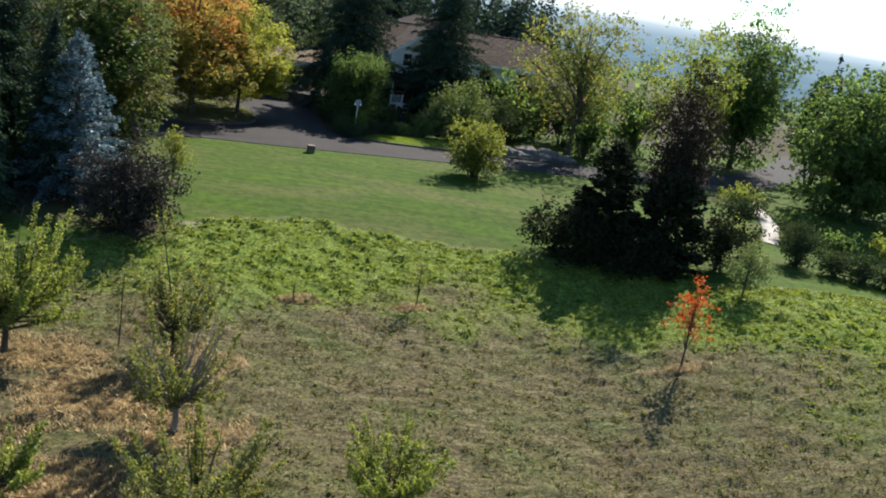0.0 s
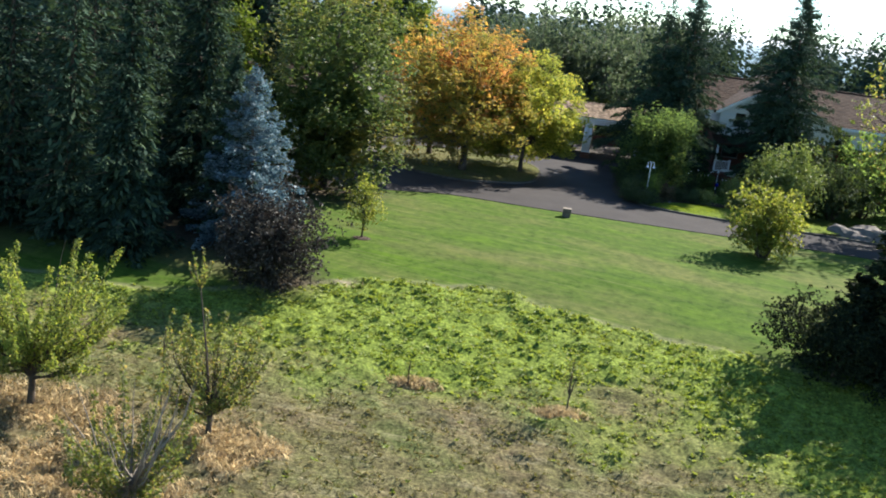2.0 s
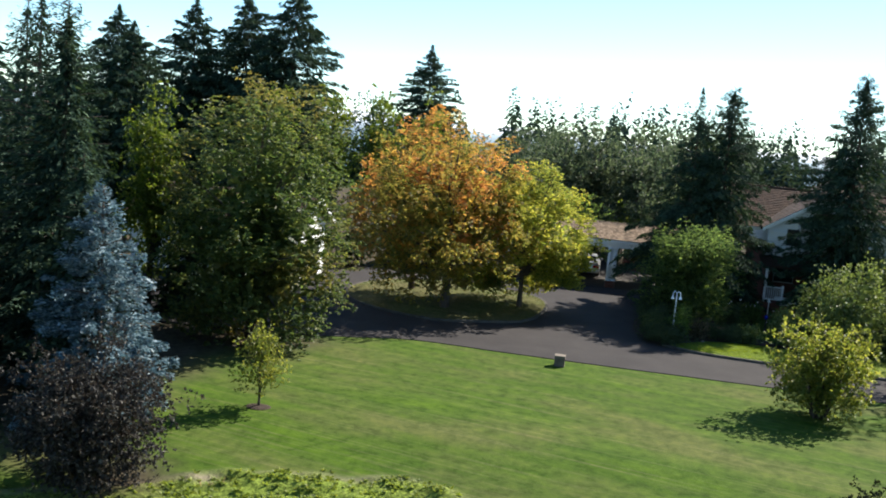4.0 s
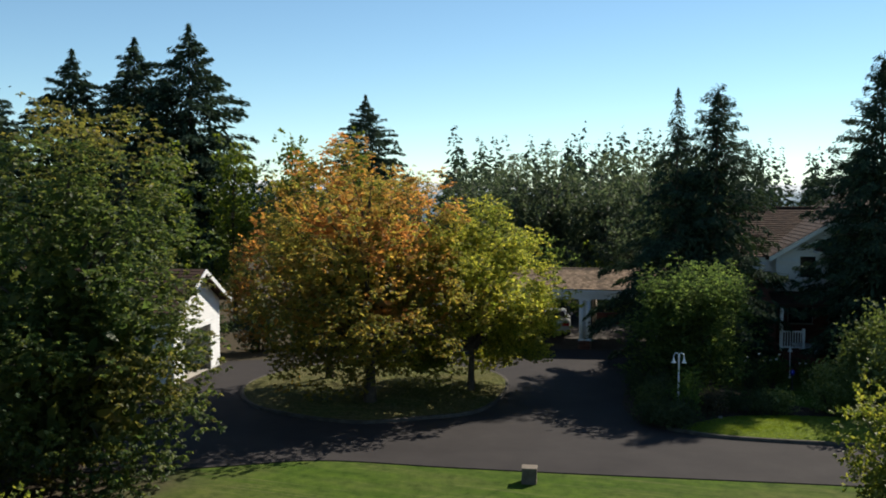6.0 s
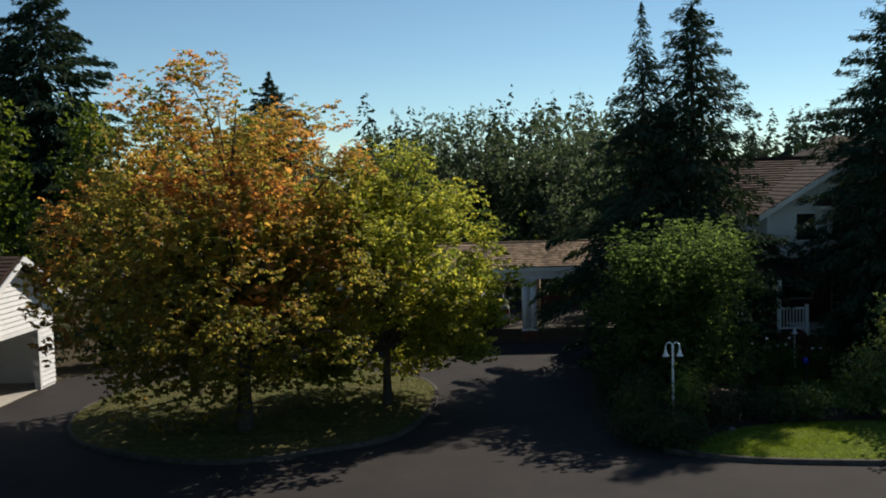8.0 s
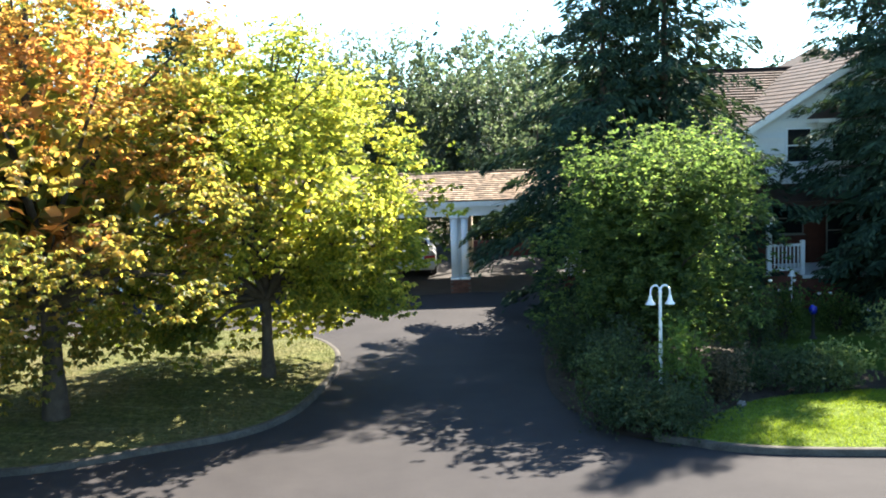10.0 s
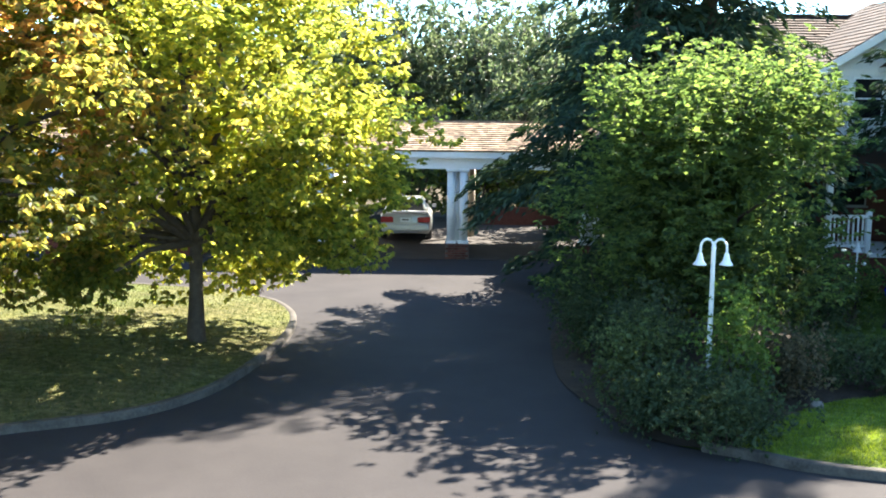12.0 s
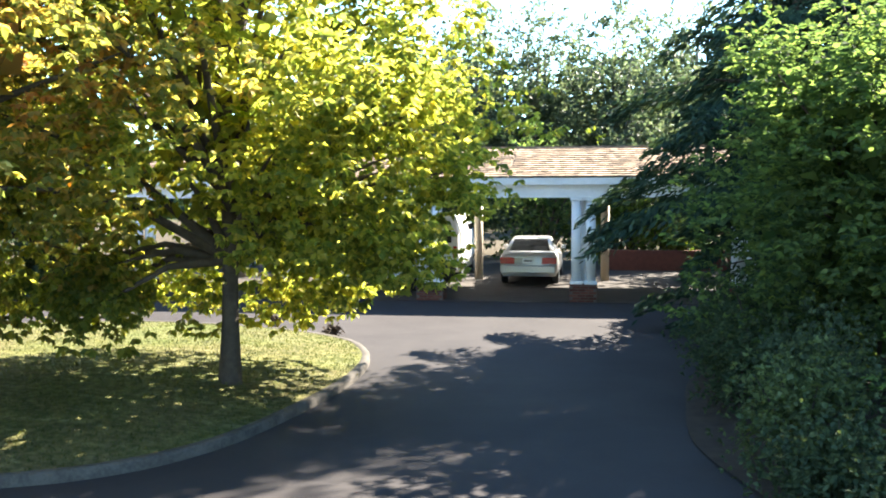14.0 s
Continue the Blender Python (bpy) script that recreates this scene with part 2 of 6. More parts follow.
L_MAPLE = leaf_material("maple_leaf_yellow_green", [(0, (0.066, 0.092, 0.02)), (0.35, (0.125, 0.15, 0.03)), (0.7, (0.215, 0.215, 0.044)), (1, (0.32, 0.28, 0.06))],
                        [(0, (0.06, 0.085, 0.022)), (0.6, (0.115, 0.138, 0.034)), (1, (0.205, 0.20, 0.048))], 0.45, light=3.1, share=0.62, warm=(1.0, 0.97, 0.62))
L_ORANGE = leaf_material("maple_leaf_autumn", [(0, (0.065, 0.09, 0.026)), (0.4, (0.13, 0.14, 0.036)), (0.75, (0.215, 0.188, 0.048)), (1, (0.31, 0.215, 0.06))],
                         [(0, (0.17, 0.088, 0.032)), (0.5, (0.28, 0.132, 0.046)), (1, (0.38, 0.185, 0.06))], 0.42, (0.485, 0.63), light=2.6, share=0.6, warm=(1.0, 0.93, 0.6), rise=(5.8, 0.022))
L_HORN = leaf_material("hornbeam_leaf", [(0, (0.034, 0.060, 0.022)), (0.5, (0.064, 0.097, 0.033)), (1, (0.132, 0.155, 0.053))],
                       [(0, (0.075, 0.081, 0.025)), (0.6, (0.138, 0.127, 0.037)), (1, (0.230, 0.172, 0.052))], 0.22, (0.52, 0.68), light=2.1, share=0.48, warm=(1.0, 0.97, 0.6))
L_GREEN = leaf_material("shrub_leaf_green", [(0, (0.03, 0.052, 0.024)), (0.5, (0.058, 0.088, 0.036)), (1, (0.118, 0.155, 0.055))], light=2.8, share=0.5, rough=0.8, warm=(0.97, 1.0, 0.55), gloss=0.12)
L_DEEP = leaf_material("evergreen_shrub_leaf", [(0, (0.028, 0.047, 0.024)), (0.5, (0.047, 0.072, 0.034)), (1, (0.085, 0.112, 0.052))], light=1.3, share=0.3, rough=0.85)
L_DUSK = leaf_material("dusky_shrub_leaf", [(0, (0.034, 0.052, 0.030)), (0.5, (0.056, 0.081, 0.044)), (1, (0.095, 0.122, 0.065))], light=1.4, share=0.35, rough=0.95)
L_OLIVE = leaf_material("olive_shrub_leaf", [(0, (0.045, 0.068, 0.03)), (0.5, (0.078, 0.108, 0.045)), (1, (0.13, 0.16, 0.075))], light=1.7, share=0.4, rough=0.8)
L_BRONZE = leaf_material("bronze_shrub_leaf", [(0, (0.045, 0.045, 0.03)), (0.5, (0.085, 0.078, 0.048)), (1, (0.16, 0.13, 0.085))], light=1.4, share=0.35, rough=0.85, warm=(1, 0.9, 0.6))
L_FRESH = leaf_material("fresh_shrub_leaf", [(0, (0.05, 0.095, 0.026)), (0.5, (0.085, 0.145, 0.036)), (1, (0.14, 0.20, 0.055))], light=1.9, share=0.45, rough=0.7)
L_YELLOW = leaf_material("golden_shrub_leaf", [(0, (0.065, 0.095, 0.02)), (0.5, (0.13, 0.155, 0.036)), (1, (0.24, 0.24, 0.07))], light=2.3, share=0.45)
L_PALE = leaf_material("pale_shrub_leaf", [(0, (0.08, 0.12, 0.045)), (0.5, (0.14, 0.19, 0.07)), (1, (0.22, 0.27, 0.11))], light=1.4, share=0.4)
L_PURPLE = leaf_material("purple_leaf", [(0, (0.018, 0.014, 0.013)), (0.5, (0.033, 0.027, 0.024)), (0.8, (0.042, 0.042, 0.026)), (1, (0.085, 0.075, 0.062))], light=1.1, share=0.25, warm=(1, 0.7, 0.6), gloss=0.06)
L_SMOKE = leaf_material("smoke_purple_leaf", [(0, (0.022, 0.02, 0.019)), (0.5, (0.041, 0.039, 0.036)), (0.8, (0.056, 0.056, 0.044)), (1, (0.11, 0.104, 0.09))], light=1.1, share=0.25, warm=(1, 0.8, 0.7), gloss=0.12)
L_FRUIT = leaf_material("fruit_leaf", [(0, (0.06, 0.09, 0.026)), (0.5, (0.11, 0.132, 0.042)), (0.85, (0.175, 0.18, 0.06)), (1, (0.26, 0.18, 0.075))], light=2.3, share=0.5)
L_FRUITG = leaf_material("fruit_leaf_fresh", [(0, (0.07, 0.11, 0.026)), (0.5, (0.13, 0.165, 0.04)), (1, (0.24, 0.245, 0.07))], light=2.4, share=0.5)
L_RED = leaf_material("scarlet_leaf", [(0, (0.26, 0.06, 0.022)), (0.5, (0.46, 0.12, 0.035)), (1, (0.60, 0.22, 0.07))], light=1.4, share=0.45, warm=(1, 0.75, 0.5))
L_BACK = leaf_material("backdrop_tree_leaf", [(0, (0.030, 0.048, 0.028)), (0.5, (0.057, 0.077, 0.046)), (1, (0.123, 0.143, 0.090))], light=2.1, share=0.45, warm=(0.96, 1.0, 0.72))
L_WILLOW = leaf_material("poplar_leaf", [(0, (0.044, 0.074, 0.013)), (0.5, (0.081, 0.118, 0.022)), (1, (0.148, 0.178, 0.037))], light=2.0, share=0.45)
L_FIR = leaf_material("fir_needles", [(0, (0.020, 0.039, 0.027)), (0.55, (0.034, 0.061, 0.041)), (1, (0.068, 0.106, 0.064))], light=1.1, share=0.18, rough=0.8, gloss=0.06)
L_TEAL = leaf_material("cypress_needles", [(0, (0.014, 0.029, 0.02)), (0.55, (0.029, 0.052, 0.037)), (1, (0.085, 0.128, 0.075))], light=1.3, share=0.2, rough=0.8, gloss=0.06)
L_CEDAR = leaf_material("cedar_needles", [(0, (0.028, 0.05, 0.022)), (0.55, (0.05, 0.08, 0.032)), (1, (0.10, 0.125, 0.045))], light=1.5, share=0.3, rough=0.8, gloss=0.06)
# needle colour shifted towards blue, so the haze of distance is painted in
L_FAR = leaf_material("haze_tinted_needles", [(0, (0.022, 0.042, 0.036)), (0.55, (0.036, 0.062, 0.052)), (1, (0.065, 0.095, 0.072))], light=1.3, share=0.25, rough=0.9, gloss=0.06)
L_JUNIPER = leaf_material("juniper_needles", [(0, (0.009, 0.014, 0.009)), (0.55, (0.017, 0.026, 0.015)), (1, (0.045, 0.055, 0.025))], light=1.2, share=0.2, rough=0.9, gloss=0.06)
L_SPRUCE = leaf_material("blue_spruce_needles", [(0, (0.042, 0.08, 0.1)), (0.5, (0.105, 0.168, 0.2)), (1, (0.23, 0.31, 0.35))], light=1.2, share=0.3, warm=(0.9, 1, 1))
L_GRASS = leaf_material("field_leaf", [(0, (0.085, 0.105, 0.032)), (0.45, (0.125, 0.12, 0.048)), (0.8, (0.17, 0.14, 0.072)), (1, (0.26, 0.215, 0.125))], light=1.8, share=0.35)
L_LUSH = leaf_material("clover_leaf", [(0, (0.085, 0.125, 0.024)), (0.5, (0.155, 0.205, 0.038)), (1, (0.25, 0.285, 0.07))], light=1.9, share=0.42)
L_STRAW = leaf_material("straw_blade", [(0, (0.29, 0.235, 0.15)), (0.5, (0.43, 0.35, 0.235)), (1, (0.56, 0.48, 0.34))], light=1.7, share=0.6, warm=(1, 0.95, 0.8))
L_ISLAND = leaf_material("thin_grass_blade", [(0, (0.036, 0.048, 0.012)), (0.5, (0.054, 0.067, 0.018)), (1, (0.088, 0.095, 0.03))], light=1.5, share=0.4)
L_LAWN = leaf_material("lawn_blade", [(0, (0.085, 0.135, 0.012)), (0.5, (0.13, 0.185, 0.018)), (1, (0.19, 0.24, 0.03))], light=2.0, share=0.45)


# ---------------------------------------------------------------- building blocks
def from_arrays(name, verts, faces):
    """A mesh from an array of places and an array of faces, all with the same number of corners."""
    verts, faces = np.asarray(verts, dtype=np.float32), np.asarray(faces, dtype=np.int32)
    me = bpy.data.meshes.new(name)
    me.vertices.add(len(verts))
    me.vertices.foreach_set("co", verts.ravel())
    k = faces.shape[1]
    me.loops.add(faces.size)
    me.loops.foreach_set("vertex_index", faces.ravel())
    me.polygons.add(len(faces))
    me.polygons.foreach_set("loop_start", np.arange(0, faces.size, k, dtype=np.int32))
    me.update(calc_edges=True)
    return me


def thing(name, x, y, z, label, category, group="", rz=0.0):
    e = new(name)
    e.empty_display_size = 0.2
    e.matrix_basis = pose(x, y, z, 0, 0, rz)
    return tagged(e, label, category, group)


def part(name, shape, mat, parent, label="", smooth=False):
    """Links a bmesh or a mesh as one mesh object under a thing or a part."""
    if isinstance(shape, bmesh.types.BMesh):
        me = bpy.data.meshes.new(name)
        bmesh.ops.recalc_face_normals(shape, faces=shape.faces[:])
        shape.to_mesh(me)
        shape.free()
    else:
        me = shape
    if mat and not me.materials:
        me.materials.append(mat)
    if smooth:
        me.polygons.foreach_set("use_smooth", np.ones(len(me.polygons), dtype=bool))
    ob = new(name, me)
    ob.parent = parent
    if label:
        ob["label"] = label
    return ob


def box(bm, x0, y0, z0, x1, y1, z1, bevel=0.0):
    m = Matrix.Translation(((x0 + x1) / 2, (y0 + y1) / 2, (z0 + z1) / 2)) @ Matrix.Diagonal((x1 - x0, y1 - y0, z1 - z0, 1))
    r = bmesh.ops.create_cube(bm, size=1, matrix=m)
    if bevel:
        edges = list({e for v in r["verts"] for e in v.link_edges})
        bmesh.ops.bevel(bm, geom=edges, offset=bevel, segments=2, affect="EDGES", profile=0.6)
    return bm


def boxes(*items, bevel=0.0):
    bm = bmesh.new()
    for i in items:
        box(bm, *i, bevel=bevel)
    return bm


def prism(bm, pts, z0, z1):
    """An upright prism over a polygon in plan."""
    lo, hi = [bm.verts.new((x, y, z0)) for x, y in pts], [bm.verts.new((x, y, z1)) for x, y in pts]
    bm.faces.new(hi)
    bm.faces.new(lo[::-1])
    for i in range(len(pts)):
        j = (i + 1) % len(pts)
        bm.faces.new((lo[i], lo[j], hi[j], hi[i]))
    return bm


def slab(bm, corners, thick):
    """A board with the given top corners, as thick as said, downwards along its normal."""
    c = [Vector(p) for p in corners]
    n = (c[1] - c[0]).cross(c[2] - c[0]).normalized()
    if n.z < 0:
        n = -n
    a, b = [bm.verts.new(p) for p in c], [bm.verts.new(p - n * thick) for p in c]
    bm.faces.new(a)
    bm.faces.new(b[::-1])
    for i in range(len(c)):
        j = (i + 1) % len(c)
        bm.faces.new((a[i], b[i], b[j], a[j]))
    return bm


def lathe(profile, n=16):
    """A turned shape from (radius, height) pairs."""
    bm = bmesh.new()
    rings = [[bm.verts.new((r * math.cos(i * math.tau / n), r * math.sin(i * math.tau / n), z)) for i in range(n)] for r, z in profile]
    for a, b in zip(rings, rings[1:]):
        for i in range(n):
            j = (i + 1) % n
            bm.faces.new((a[i], a[j], b[j], b[i]))
    bm.faces.new(rings[0][::-1])
    bm.faces.new(rings[-1])
    return bm


def tubes(paths, n=7):
    """Tapered tubes along paths of (x, y, z, radius), as one mesh's arrays."""
    verts, faces, base, trunk_end = [], [], 0, 0
    for path in paths:
        pts = [Vector(q[:3]) for q in path]
        for i, q in enumerate(path):
            d = (pts[min(i + 1, len(pts) - 1)] - pts[max(i - 1, 0)]).normalized()
            u = d.orthogonal().normalized()
            v = d.cross(u)
            for k in range(n):
                a = k * math.tau / n
                verts.append(pts[i] + (u * math.cos(a) + v * math.sin(a)) * q[3])
        for i in range(len(path) - 1):
            for k in range(n):
                l = (k + 1) % n
                faces.append((base + i * n + k, base + i * n + l, base + (i + 1) * n + l, base + (i + 1) * n + k))
        if base and n > 2:
            near = min(range(trunk_end), key=lambda q: (verts[q] - verts[base]).length_squared)
            faces.append((base, base + 1, base + 2, near))
        base += len(path) * n
        if base == len(path) * n:
            trunk_end = base
    return verts, faces


def tube_mesh(name, paths, n=7):
    return from_arrays(name, *tubes(paths, n))


def unit(a):
    return a / np.maximum(np.linalg.norm(a, axis=1, keepdims=True), 1e-6)


def blades(name, at, way, size, rng, width=0.38, fold=0.18, level=9.0):
    """Folded leaf blades of two triangles each, at the given places and along the given ways."""
    n = len(at)
    way = unit(way)
    side = unit(np.cross(way, np.array([0, 0, 1.0]) + level * rng.normal(size=(n, 3))))
    up = np.cross(side, way)
    s = np.asarray(size).reshape(-1, 1) * np.ones((n, 1))
    v = np.stack([at - way * s * 0.5, at + side * s * width + up * s * fold, at + way * s * 0.5, at - side * s * width + up * s * fold], axis=1).reshape(-1, 3)
    i = np.arange(n)[:, None] * 4
    return from_arrays(name, v, np.concatenate([i + np.array([[0, 1, 2]]), i + np.array([[0, 2, 3]])]))


def crown_shape(rng, centre, radii, clumps, shell=0.45, uneven=0.25, taper=0.0, floor=None):
    """Places of leaf clumps that fill an uneven rounded crown; taper narrows it upwards."""
    d = unit(rng.normal(size=(clumps, 3)))
    off = Vector((rng.random() * 50, rng.random() * 50, rng.random() * 50))
    f = np.array([1 + uneven * 1.6 * noise.noise(Vector(q) * 1.6 + off) + uneven * 0.9 * noise.noise(Vector(q) * 4.1 + off) for q in d])
    r = rng.random(clumps) ** shell
    p = d * (r * f)[:, None]
    p[:, :2] *= (1 - taper * np.clip(p[:, 2:3], -1, 1))
    p = p * np.asarray(radii) + np.asarray(centre)
    if floor is not None:
        p = p[p[:, 2] > floor]
    return p


def leafy(name, rng, clumps, centre, per, sigma, size, droop=0.5, flat=0.6, width=0.31, weep=0.0, core=None):
    """Leaves scattered round clumps, tips outwards and down."""
    n = len(clumps) * per
    c = np.repeat(clumps, per, axis=0)
    off = rng.normal(size=(n, 3)) * np.array([sigma, sigma, sigma * flat])
    if weep:
        off[:, 2] -= weep * (off[:, 0] ** 2 + off[:, 1] ** 2) / sigma
    tip = 7 if per >= 84 else 5 if per >= 20 else 1
    off = np.repeat(off[::tip], tip, axis=0)[:n]
    reach = np.linalg.norm(off, axis=1, keepdims=True)
    shoot = c + off * np.minimum(1, 1.9 * sigma / np.maximum(reach, 1e-6))
    out = unit(shoot - np.asarray(centre))
    if tip == 7:
        turn = np.repeat(rng.random(n // 7 + 1) * math.tau, 7)[:n] + np.tile(np.arange(7), n // 7 + 1)[:n] * (math.tau / 7)
        ring = np.stack([np.cos(turn), np.sin(turn), np.zeros(n)], axis=1)
        way = unit(ring * 0.85 + out * 0.45 + rng.normal(size=(n, 3)) * 0.28 + np.array([0, 0, -droop]))
    else:
        way = unit(rng.normal(size=(n, 3)) * 0.75 + out * 0.6 + unit(off) * 0.35 + np.array([0, 0, -droop]))
    long = size * (0.65 + 0.7 * rng.random(n))
    at = shoot + way * (0.55 * long)[:, None]
    if core:
        k = rng.integers(0, len(clumps), core[0])
        u = 0.15 + 0.6 * rng.random((core[0], 1))
        mid = np.asarray(centre) + (clumps[k] - np.asarray(centre)) * u + rng.normal(size=(core[0], 3)) * 0.15
        at, way, long = np.concatenate([at, mid]), np.concatenate([way, rng.normal(size=mid.shape)]), np.concatenate([long, core[1] * (0.7 + 0.6 * rng.random(core[0]))])
    return blades(name, at, way, long, rng, width, 0.14, 0.55)


def limbs(rng, base, height, radius, clumps, count, fork=0.3, lean=(0, 0), limb_r=0.5):
    """A tapered trunk and limbs that reach out to some of the clumps."""
    bx, by, bz = base
    lx, ly = lean
    trunk = []
    for i in range(9):
        u = i / 8
        w = 0.06 * height * u
        trunk.append((bx + lx * u + w * 0.25 * math.sin(u * 7 + bx), by + ly * u + w * 0.25 * math.cos(u * 6 + by), bz - 0.15 + (height + 0.15) * u,
                      radius * (1.35 if i == 0 else 1.0) * (1 - u) ** 0.75 + 0.012))
    paths = [trunk]
    pick = rng.choice(len(clumps), size=min(count, len(clumps)), replace=False)
    for k in pick:
        t = Vector(clumps[k])
        u = min(0.9, max(fork, (t.z - bz) / height * (0.45 + 0.3 * rng.random())))
        q = trunk[int(u * 8)]
        a = Vector(q[:3])
        r = q[3] * limb_r
        mid = a.lerp(t, 0.5) + Vector((0, 0, (t - a).length * 0.10))
        paths.append([(*a, r), (*a.lerp(mid, 0.6), r * 0.75), (*mid, r * 0.55), (*mid.lerp(t, 0.6), r * 0.35), (*t, 0.008)])
    return paths


def broadleaf(name, x, y, z, h, radii, leaf, label, category="tree", seed=1, clumps=420, per=55, sigma=0.42, size=0.13, crown_low=0.2, trunk_r=0.16,
              shell=0.45, uneven=0.25, taper=0.0, limb_count=26, shift=(0, 0), bark=None, droop=0.5, group="", extra=None, fork=0.28, weep=0.0, core=None, limb_r=0.5, flat=0.6):
    """A tree or large shrub: trunk with limbs, and a crown of many leaves."""
    rng = np.random.default_rng(seed)
    low = crown_low * h
    c = (shift[0], shift[1], (h + low) / 2)
    cl = crown_shape(rng, c, (radii[0], radii[1], (h - low) / 2), clumps, shell, uneven, taper, floor=max(low * 0.75, 0.12))
    if extra is not None:
        cl = np.concatenate([cl, extra(rng)])
    t = thing(name, x, y, z, label, category, group)
    part("trunk", tube_mesh("trunk", limbs(rng, (0, 0, 0), h * 0.86, trunk_r, cl, limb_count, fork, limb_r=limb_r)), bark or M_BARK, t, smooth=True)
    part("crown", leafy("crown", rng, cl, (c[0], c[1], low + (h - low) * 0.3), per, sigma, size, droop, flat, weep=weep, core=core), leaf, t)
    return t


def conifer(name, x, y, z, h, r, leaf, label, seed=1, low=0.04, step=0.42, whorl=7, spray=0.42, dens=11.0, droop=0.22, rise=0.12, power=0.85, group="", width=0.2, hang=0.45, trunk_r=0.2, gaps=0.0, cap=99.0, inner=34, fan=0.15, vary=0.40, core=2.2):
    """A conifer: straight trunk with whorls of boughs, each bough feathered with needle sprays."""
    rng = np.random.default_rng(seed)
    at, way, size = [], [], []
    boughs = []
    zb = low * h
    while zb < h * 0.985:
        u = (zb - low * h) / (h - low * h)
        full = min(cap, r * (1 - u) ** power * min(1.0, 0.85 + 2.5 * u)) + 0.10
        for k in range(max(4, int(whorl * (0.6 + 0.5 * (1 - u))))):
            if rng.random() < gaps:
                continue
            a = rng.random() * math.tau
            L = full * (1.08 - vary * rng.random())
            n = max(3, int(L * dens))
            s = 0.12 + 0.9 * np.sqrt(rng.random(n))
            ca, sa_ = math.cos(a), math.sin(a)
            up_ = rise + 0.5 * u - 0.05
            q = np.stack([ca * L * s, sa_ * L * s, zb + (rng.random() - 0.5) * step + L * (up_ * s - (droop + 0.16 * rng.random()) * s * s)], axis=1)
            spread = rng.normal(size=n) * (0.05 + fan * L * (1.15 - s))
            q[:, 0] += -sa_ * spread
            q[:, 1] += ca * spread
            q[:, 2] += rng.normal(size=n) * 0.07 - np.abs(spread) * 0.35
            d = np.array([ca, sa_, -0.1]) * 0.8 + np.array([-sa_, ca, 0]) * np.sign(spread)[:, None] * 0.65 + rng.normal(size=(n, 3)) * 0.26 + np.array([0, 0, -hang])
            at.append(q)
            way.append(d)
            size.append(spray * (0.6 + 0.7 * rng.random(n)) * (1 - 0.4 * u))
            if k < 4:
                boughs.append([(0, 0, zb, 0.03 * (1 - u) + 0.008), (ca * L * 0.5, sa_ * L * 0.5, zb + L * (up_ * 0.5 - droop * 0.25), 0.018), (ca * L * 0.92, sa_ * L * 0.92, zb + L * (up_ * 0.92 - droop * 0.85), 0.005)])
        zb += step * (0.55 + 0.45 * (1 - u))
    m = int(inner * h)
    u = rng.random(m) ** 1.6
    a, f = rng.random(m) * math.tau, (0.08 + 0.5 * rng.random(m)) * (np.minimum(cap, r * (1 - u) ** power) + 0.05)
    at.append(np.stack([f * np.cos(a), f * np.sin(a), low * h + u * h * 0.93], axis=1))
    way.append(np.stack([np.cos(a), np.sin(a), -0.6 + 0 * a], axis=1) + rng.normal(size=(m, 3)) * 0.4)
    size.append(spray * (core - 0.6 * core * u) * (0.7 + 0.6 * rng.random(m)))
    m = 24
    at.append(np.stack([rng.normal(size=m) * 0.05, rng.normal(size=m) * 0.05, h - 0.9 * rng.random(m)], axis=1))
    way.append(rng.normal(size=(m, 3)) * 0.5 + np.array([0, 0, 0.9]))
    size.append(np.full(m, spray * 0.5))
    t = thing(name, x, y, z, label, "conifer", group)
    trunk = [(0, 0, -0.2, trunk_r * 1.25), (0, 0, h * 0.3, trunk_r * 0.8), (0, 0, h * 0.7, trunk_r * 0.38), (0, 0, h, 0.012)]
    part("trunk", tube_mesh("trunk", [trunk] + boughs, 5), M_BARK, t, smooth=True)
    part("crown", blades("crown", np.concatenate(at), np.concatenate(way), np.concatenate(size), rng, width, 0.06, 0.7), leaf, t)
    return t


